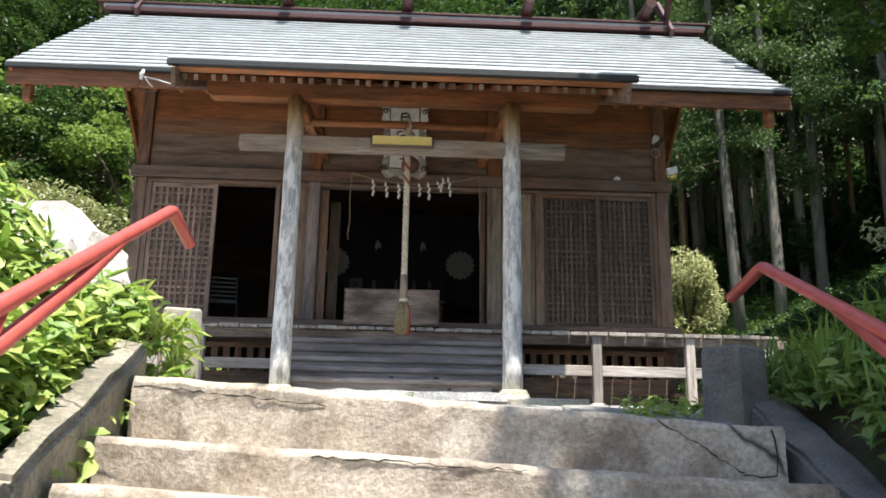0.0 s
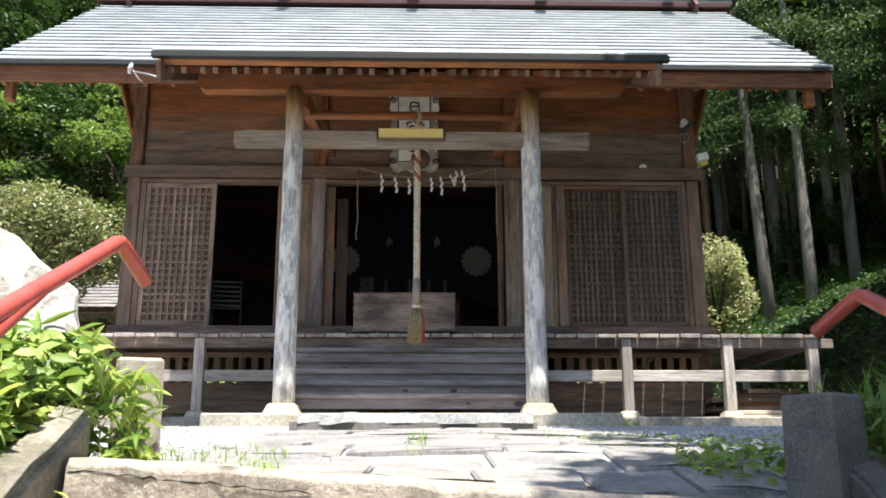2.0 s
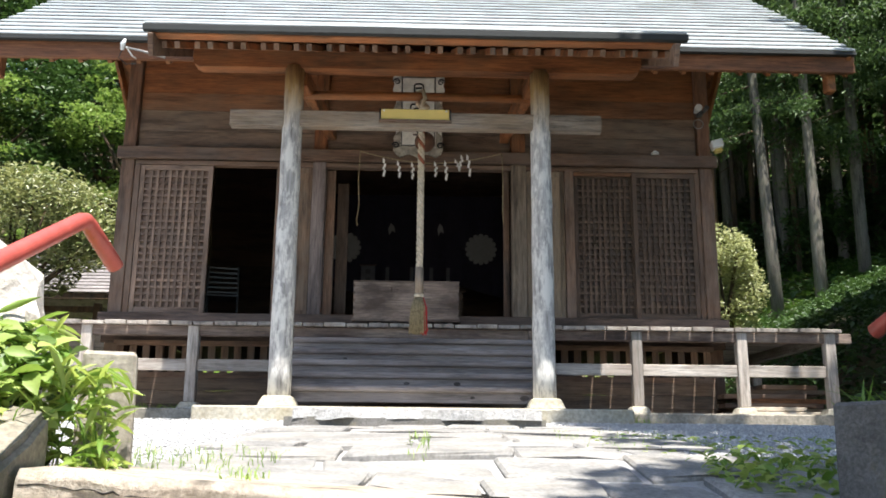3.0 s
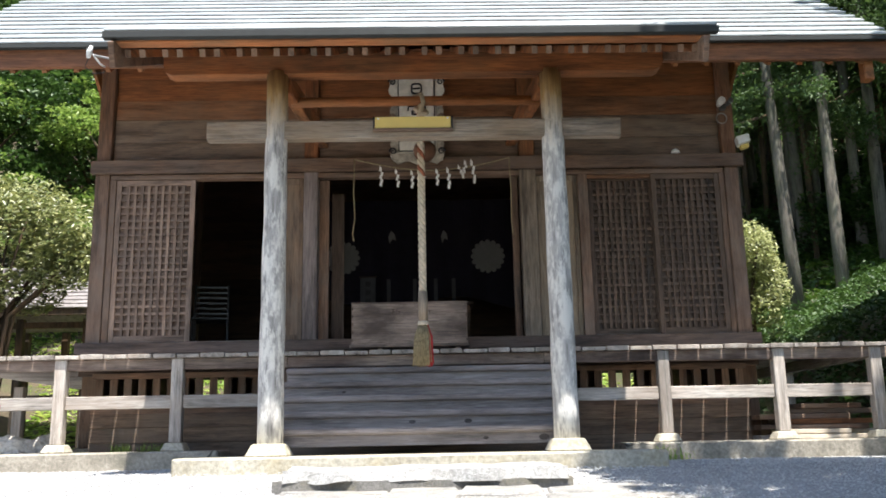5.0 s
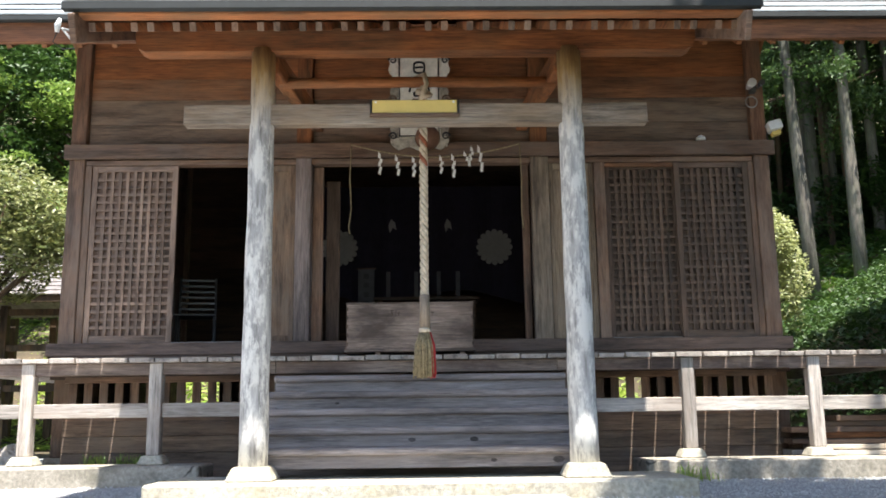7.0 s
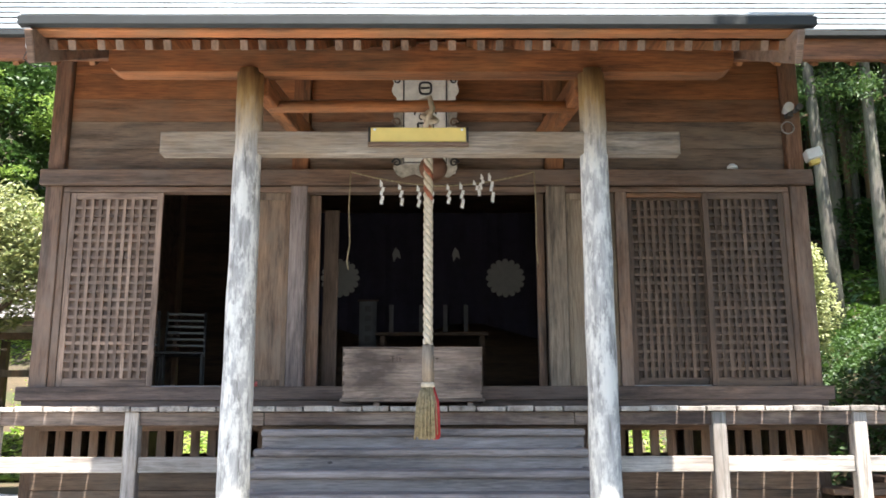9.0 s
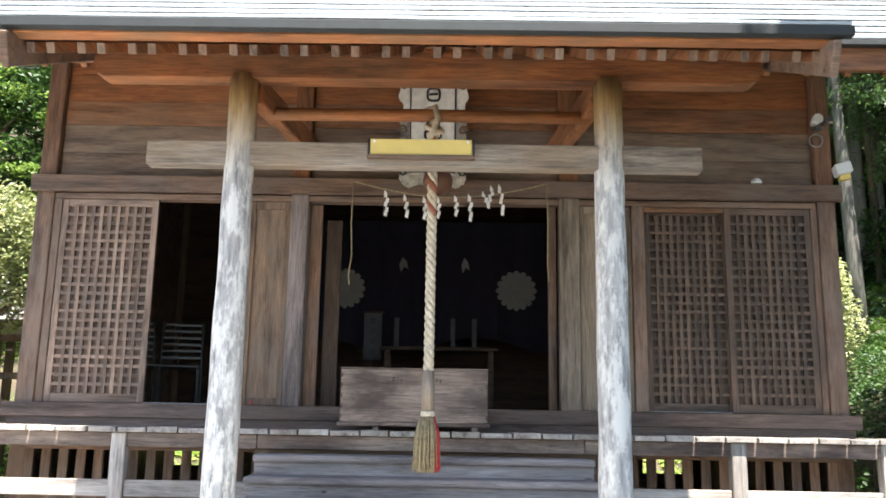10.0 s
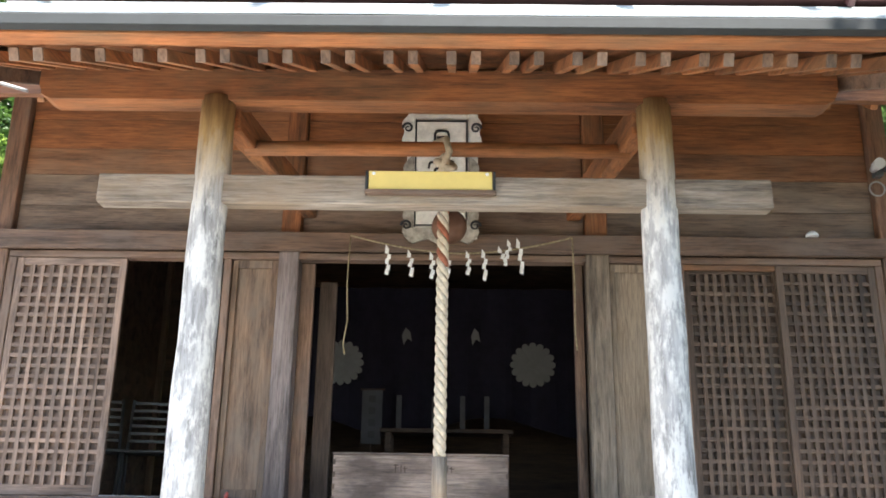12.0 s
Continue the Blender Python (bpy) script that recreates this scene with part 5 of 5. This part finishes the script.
p = scatter(640, -1.2, -0.98, -7.4, -5.2)
p[:, 2] += 0.18 + rng.random(len(p)) * 0.32
ob = broad_leaves("overhanging_weeds", p, 0.08, leaf_bright, flat=0.3, slim=0.5, face=(0.8, -1.0, 0.6))
tagged(ob, "weed leaves hanging over the stair kerb", "weeds", kind="stuff")
ob = broad_leaves("slender_weeds", mound(1500, -2.4, -1.06, -7.6, -4.95, lambda x, y: lush(x, y) * 1.12), 0.15, leaf_bright, flat=0.1, slim=0.16, droop=0.1)
tagged(ob, "slender yellow-green bamboo leaves above the weeds", "weeds", kind="stuff")
p = scatter(620, -1.5, -0.86, -5.42, -5.12)
p[:, 2] += rng.random(len(p)) ** 0.8 * 0.36
ob = broad_leaves("bamboo_grass", p, 0.13, leaf_bright, flat=0.2, slim=0.17, droop=0.3)
tagged(ob, "tuft of bamboo grass against the stone post", "bamboo grass", kind="stuff")
ob = blades("bamboo_grass", scatter(130, -1.45, -0.88, -5.40, -5.12, -0.02), 0.36, 0.006, grass_mat)
tagged(ob, "thin stems of bamboo grass", "bamboo grass", kind="stuff")
ob = blades("yard_weeds", np.vstack([scatter(260, -1.15, -0.5, -4.95, -3.9, 0.01), scatter(70, -0.55, -0.42, -5.3, -5.0, 0.03), scatter(50, 0.0, 0.12, -4.4, -3.0, 0.04), scatter(260, 0.9, 1.7, -3.6, -2.1, 0.0)]), 0.06, 0.004, grass_mat)
tagged(ob, "thin grass tufts between the flagstones", "grass", kind="stuff")
ob = blades("yard_weeds", np.vstack([scatter(130, -3.1, -2.9, 1.78, 1.95, 0.12), scatter(150, -2.8, -2.5, 1.78, 1.95, 0.12), scatter(40, 2.2, 2.5, 0.9, 1.2), scatter(50, 2.15, 2.3, 1.0, 1.15, 0.02)]), 0.15, 0.007, grass_mat)
tagged(ob, "grass tufts at the foot of the veranda", "grass", kind="stuff")
ob = broad_leaves("yard_weeds", np.vstack([scatter(380, 1.2, 1.95, -4.9, -4.2, 0.01) + np.c_[np.zeros((380, 2)), rng.random(380) * 0.10], scatter(160, 1.0, 2.6, -3.8, -2.2, 0.02)]), 0.062, leaf_bright, flat=0.6, slim=0.55)
tagged(ob, "low broad-leaved weeds beside the path", "weeds", kind="stuff")

right_bank = lambda x, y: 0.5 * min(1, 0.25 + (x - 1.7) * 0.9)
ob = blades("bank_grass", mound(6500, 1.76, 4.2, -8.6, -4.5, lambda x, y: 0.1), 0.30, 0.014, grass_mat)
tagged(ob, "long green grass on the bank beside the stair", "grass", kind="stuff")
ob = broad_leaves("bank_weeds", mound(5200, 1.74, 4.2, -8.6, -4.4, right_bank), 0.10, leaf_layer, flat=0.35, slim=0.4)
tagged(ob, "green weeds on the bank beside the stair", "weeds", kind="stuff")
p = scatter(900, 1.66, 2.0, -7.6, -4.8)
p[:, 2] += 0.02 + rng.random(len(p)) * 0.22
ob = broad_leaves("kerb_weeds", p, 0.085, leaf_layer, flat=0.3, slim=0.4, droop=0.3, face=(-0.8, -1.0, 0.6))
tagged(ob, "green weed leaves spilling over the dark stair kerb", "weeds", kind="stuff")
for k, (x, y, h, lean) in enumerate(((2.62, -4.9, 0.98, -0.30), (2.80, -4.8, 0.80, -0.16), (2.95, -5.0, 0.86, -0.34), (2.72, -5.1, 0.62, -0.22))):
    pl = thing("plume_grass", "tall weed stem with a drooping pale plume", "weed", "plume weeds", at=(x, y, lift(x, y)))
    stem = [(lean * u * u * 0.8, -0.04 * u, h * (u - 0.18 * u ** 4)) for u in [q / 10 for q in range(11)]]
    part("stem", tube(stem, [0.006 - 0.0004 * q for q in range(11)], 6), grass_mat, pl)
    ends = np.array(stem[5:])
    pts = np.repeat(ends, 26, axis=0) + rng.normal(size=(26 * len(ends), 3)) * np.array([0.035, 0.03, 0.028])
    leaves("plume", pts, 0.045, plume_mat, pl, 0.2, 0.35, 0.5)
    broad_leaves("stem_leaf", np.array(stem[1:8]) + rng.normal(size=(7, 3)) * 0.05, 0.16, leaf_mid, pl, flat=0.3, slim=0.25, droop=0.3)
bank_h = lambda x, y: 0.4 + 0.55 * noise.noise(Vector((x * 0.8, y * 0.8, 8)))
# the darker forest green paints the trees' shade onto the creeper
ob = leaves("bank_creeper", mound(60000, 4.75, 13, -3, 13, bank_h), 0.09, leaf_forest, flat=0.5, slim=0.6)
tagged(ob, "dense green creeper covering the bank below the cedars", "creeper", kind="stuff")
ob = leaves("forest_floor", np.vstack([scatter(34000, 5.5, 24, 12, 30, 0.12), scatter(9000, 12, 26, -2, 13, 0.12), scatter(9000, -26, 6, 19, 34, 0.12)]), 0.26, leaf_mid, flat=0.4, slim=0.4)
tagged(ob, "ferns and low green growth under the trees", "undergrowth", kind="stuff")
ob = leaves("meadow", np.vstack([scatter(15000, -16, -4.5, 10.5, 22, 0.06), scatter(9000, -4.5, 6.5, 9.2, 16, 0.06)]), 0.22, leaf_bright, flat=0.6, slim=0.3)
tagged(ob, "sunlit grass clearing behind the hall and hut", "grass", kind="stuff")


def shrub(name, centre, radius, n, size, mat_, label, seed):
    g = np.random.default_rng(seed)
    t = thing(name, label, "shrub", at=(centre[0], centre[1], lift(centre[0], centre[1])))
    c = np.array([0, 0, centre[2] - lift(centre[0], centre[1])])
    pts = []
    for k in range(16):
        d = g.normal(size=3)
        d /= np.linalg.norm(d)
        q = c + d * np.asarray(radius) * 0.62
        pts.append(ball(n // 16, q, np.asarray(radius) * g.uniform(0.3, 0.48), 0.45, g))
        part("branch", tube([(0.06 * d[0], 0.06 * d[1], 0), tuple(c * 0.45 + q * 0.25), tuple(q)], [0.05, 0.035, 0.012], 6), dark_bark, t)
    leaves("foliage", np.vstack(pts), size, mat_, t, 0.35, 0.4, gen=g, face=(0.1, -0.8, 0.4))
    return t


shrub("rounded_shrub", (-6.9, 6.9, 3.15), (2.3, 1.5, 1.25), 15000, 0.115, leaf_shrub, "large rounded grey-green evergreen shrub", 21)
shrub("rounded_shrub", (-10.2, 7.4, 3.6), (1.7, 1.3, 1.5), 9000, 0.12, leaf_bright, "yellow-green shrub at the edge of the wood", 22)
shrub("pale_shrub", (5.9, 8.6, 2.7), (0.85, 0.8, 1.25), 11000, 0.075, leaf_pale, "pale grey-green shrub below the cedars", 23)

# ---- open hut behind, to the side ----
hut = thing("open_hut", "old open-sided timber hut with grey tiled roof", "hut")
for x in (-10.6, -8.75, -7.9, -6.6):
    for y in (10.2, 12.4):
        part("hut_post", box(x - 0.07, x + 0.07, y - 0.07, y + 0.07, -0.5, 2.5, 0.006), dark_bark, hut)
for z in (0.9, 1.65, 2.32):
    part("hut_beam", box(-10.7, -6.5, 10.16, 10.24, z, z + 0.12, 0.005), dark_bark, hut)
for x in (-10.6, -6.6):
    part("hut_beam", box(x - 0.05, x + 0.05, 10.25, 12.35, 2.32, 2.46, 0.005), dark_bark, hut)
for i in range(9):
    u, v = i / 9, (i + 1) / 9
    for s in (0, 1):
        y0, y1 = (9.55 + 1.75 * u, 9.55 + 1.75 * v) if s == 0 else (13.05 - 1.75 * u, 13.05 - 1.75 * v)
        part("tile_course", course(-11.1, -6.15, y0, 2.62 + 0.95 * u, y1, 2.62 + 0.95 * v, 0.03), tile_mat, hut)
part("ridge_tiles", box(-11.15, -6.1, 11.18, 11.42, 3.56, 3.75, 0.03), tile_mat, hut)
part("eave_board", box(-11.1, -6.15, 9.58, 9.66, 2.5, 2.615, 0.004), dark_bark, hut)
for x in [-11 + 0.35 * k for k in range(14)]:
    part("hut_rafter", bar((x, 9.68, 2.52), (x, 11.25, 3.36), 0.05, 0.07, 0), dark_bark, hut)

# ---- trees ----


def broadleaf(seed, height, spread, n, size, mat_, label, layered=False, low=0.28):
    g = np.random.default_rng(seed)
    t = thing("broadleaf_tree", label, "tree", "broadleaf wood")
    top = np.array([g.uniform(-0.5, 0.5), g.uniform(-0.5, 0.5), height * 0.62])
    part("trunk", tube([(0, 0, -0.6), tuple(top * 0.3 + [0.15, 0.1, 0]), tuple(top * 0.65), tuple(top)], [0.26, 0.21, 0.16, 0.08], 10, wobble=0.15), dark_bark, t)
    pts = []
    m = 64 if layered else 26
    for k in range(m):
        a, r = g.uniform(0, 2 * np.pi), spread * g.uniform(0.25, 1) ** 0.7
        z = height * g.uniform(low, 1.0)
        r *= 1 - 0.55 * max(0, z / height - 0.55) / 0.45
        q = np.array([r * np.cos(a), r * np.sin(a), z])
        if k % (6 if layered else 2) == 0:
            s = top * min(1, z / height * 0.8)
            part("limb", tube([tuple(s), tuple(s * 0.4 + q * 0.6 + [0, 0, 0.2]), tuple(q)], [0.09, 0.05, 0.015], 6), dark_bark, t)
        rad = spread * (g.uniform(0.10, 0.24) if layered else g.uniform(0.24, 0.4))
        pts.append(ball(n // m, q, (rad, rad, rad * (0.3 if layered else 0.5)), 0.1 if layered else 0.3, g))
    leaves("crown", np.vstack(pts), size, mat_, t, 0.5, 0.5, gen=g)
    return t


def cedar(seed, height, clear, n, size, label):
    g = np.random.default_rng(seed)
    t = thing("cedar_tree", label, "tree", "cedar wood")
    lean = g.uniform(-0.25, 0.25, 2)
    axis = lambda z: np.array([lean[0] * z / height * 2, lean[1] * z / height * 2, z])
    part("trunk", tube([tuple(axis(z)) for z in np.linspace(-0.8, height, 9)], np.linspace(0.165, 0.03, 9), 12, wobble=0.12), bark, t)
    pts = []
    m = 46
    for k in range(m):
        z = clear + (height - clear) * (k + g.random()) / m
        r = (0.35 + 1.75 * (1 - (z - clear) / (height - clear)) ** 0.7) * g.uniform(0.6, 1.1)
        a = g.uniform(0, 2 * np.pi)
        c0 = axis(z)
        tip = c0 + [r * np.cos(a), r * np.sin(a), -0.35 * r]
        if k % 4 == 0:
            part("bough", tube([tuple(c0), tuple((c0 + tip) / 2 + [0, 0, 0.08]), tuple(tip)], [0.04, 0.025, 0.008], 5), dark_bark, t)
        u = g.random((n // m, 1)) ** 0.6
        pts.append(c0 + (tip - c0) * u + g.normal(size=(n // m, 3)) * np.array([0.22, 0.22, 0.13]) * (0.4 + u))
    leaves("crown", np.vstack(pts), size, leaf_dark, t, 0.15, 0.3, 0.5, gen=g)
    return t


def plant(master, x, y, turn, s=1.0):
    c = copy_thing(master, pose(x, y, lift(x, y), 0, 0, turn))
    c.scale = (s, s, s)
    return c


tr = random.Random(17)
C = [cedar(31, 19, 5.0, 6000, 0.30, "tall cedar with bare grey lower trunk"), cedar(32, 17, 4.2, 6000, 0.28, "tall cedar with bare grey lower trunk"), cedar(33, 21, 5.8, 6000, 0.30, "tall cedar with bare grey lower trunk")]
for c, (x, y, a) in zip(C, ((9.3, 19, 0), (11.2, 18.2, 40), (7.4, 20, 80))):
    c.matrix_world = pose(x, y, lift(x, y), 0, 0, a)
for k in range(48):
    x = 6.2 + 17 * tr.random()
    y = 14.5 + 16 * tr.random() if x < 12 else 6 + 22 * tr.random()
    plant(C[k % 3], x, y, tr.uniform(0, 360), tr.uniform(0.75, 1.1))
for k in range(46):
    x, y = 6.6 + 11 * tr.random(), 15.5 + 13 * tr.random()
    h = tr.uniform(7, 11)
    st = thing("bare_trunk", "thin dark cedar stem in the dim wood", "tree", "cedar stems", at=(x, y, lift(x, y)))
    lx, ly = tr.uniform(-0.25, 0.25), tr.uniform(-0.2, 0.2)
    part("stem", tube([(0, 0, -0.5), (lx * 0.4, ly * 0.4, h * 0.5), (lx, ly, h)], [tr.uniform(0.07, 0.14), 0.08, 0.04], 9, wobble=0.1), dark_bark if k % 4 else red_bark, st)
    for q in range(3):
        z = h * tr.uniform(0.35, 0.95)
        a = tr.uniform(0, 6.28)
        part("twig", tube([(lx * z / h, ly * z / h, z), (lx * z / h + 0.5 * math.cos(a), ly * z / h + 0.5 * math.sin(a), z - 0.15)], [0.018, 0.006], 5), dark_bark, st)
# those at the edge of the wood, with finer sprays
D = [cedar(34, 19, 4.9, 19000, 0.135, "tall cedar with fine drooping sprays and grey trunk"), cedar(35, 17, 4.2, 19000, 0.135, "tall cedar with fine drooping sprays and grey trunk")]
for c, (x, y, a) in zip(D, ((8.75, 13, 0), (9.95, 13.2, 40))):
    c.matrix_world = pose(x, y, lift(x, y), 0, 0, a)
for k, (x, y) in enumerate(((7.4, 16), (11.6, 14.2), (12.6, 11.5), (13.4, 13.6), (10.9, 17.2), (14.6, 9.2), (8.2, 17.5))):
    plant(D[k % 2], x, y, tr.uniform(0, 360), tr.uniform(0.9, 1.05))
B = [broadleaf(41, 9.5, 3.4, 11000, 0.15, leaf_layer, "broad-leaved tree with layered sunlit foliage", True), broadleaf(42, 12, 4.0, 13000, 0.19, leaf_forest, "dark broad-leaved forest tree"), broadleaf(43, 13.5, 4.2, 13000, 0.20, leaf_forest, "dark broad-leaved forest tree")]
for c, (x, y, a) in zip(B, ((-9.6, 20.5, 0), (-15, 19, 40), (-4.5, 20, 80))):
    c.matrix_world = pose(x, y, lift(x, y), 0, 0, a)
plant(B[0], -6.2, 20.5, 140, 1.15)
plant(B[0], -14.2, 16.5, 250, 1.0)
plant(B[0], -8.2, 17.6, 60, 0.95)
for x, y, k, s in ((-18, 15, 1, 1.0), (-17, 21, 2, 1.1), (-10.5, 22, 1, 1.1), (-12.5, 26, 2, 1.15), (-6, 25, 1, 1.1), (0, 22, 2, 1.0), (1.5, 26, 1, 1.15), (5, 23, 1, 1.05), (-2.5, 27, 2, 1.1), (-20, 9, 1, 1.0), (-16.5, 10.5, 2, 0.95), (-22, 17, 2, 1.2), (9, 27, 2, 1.1), (3.2, 19.5, 0, 1.1), (-1, 19, 0, 1.15), (-24, 25, 1, 1.2), (-18, 28, 2, 1.3), (6, 31, 2, 1.3), (-8, 31, 2, 1.3), (16, 31, 2, 1.3)):
    plant(B[k], x, y, tr.uniform(0, 360), s)
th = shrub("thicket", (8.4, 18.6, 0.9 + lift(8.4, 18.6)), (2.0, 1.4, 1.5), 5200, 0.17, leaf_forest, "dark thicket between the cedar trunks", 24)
for x, y, a, k in ((10.6, 17.0, 40, 1.0), (12.9, 16.2, 90, 1.1), (15.2, 14.4, 150, 1.1), (11.4, 20.5, 210, 1.3), (14.2, 19.0, 260, 1.3), (16.8, 17.5, 310, 1.4), (9.2, 22.5, 20, 1.4), (13.0, 23.5, 70, 1.6), (17.6, 22.5, 130, 1.7), (6.9, 21.5, 200, 1.4), (18.0, 12.0, 280, 1.5)):
    plant(th, x, y, a, k)
for x, y, k, q in ((-4.5, 35, 2, 1.75), (1.5, 36, 1, 1.9), (8, 37, 2, 1.8), (-11, 37, 1, 1.9), (-18, 36, 2, 1.8)):
    plant(B[k], x, y, 33 * x, q)
# a nearer green tree reaching in above the bank
N = broadleaf(47, 10.5, 3.5, 14000, 0.16, leaf_mid, "leafy green tree reaching out above the bank", True)
N.matrix_world = pose(8.9, 2.6, lift(8.9, 2.6), 0, 0, 20)
# the tree over the foot of the stair that shades its near side
S = broadleaf(48, 12.5, 3.2, 8500, 0.24, leaf_mid, "tall leafy tree overhanging the stone stair", low=0.55)
S.matrix_world = pose(4.2, -8.7, lift(4.2, -8.7), 0, 0, 0)
copy_thing(S, pose(5.3, -6.4, lift(5.3, -6.4), 0, 0, 120))
# and one that shades the gravel beside the path
plant(S, 3.75, -3.75, 215, 0.82)
copy_thing(S, pose(8.2, -0.4, lift(8.2, -0.4), 0, 0, 75))
# far woods on the hillside
p = scatter(60000, -70, 70, 30, 75)
p[:, 2] += rng.random(len(p)) * 13
ob = leaves("far_woods", p, 0.7, leaf_dark, flat=0.3, slim=0.6)
tagged(ob, "dark wooded hillside behind the shrine", "woods", kind="stuff")
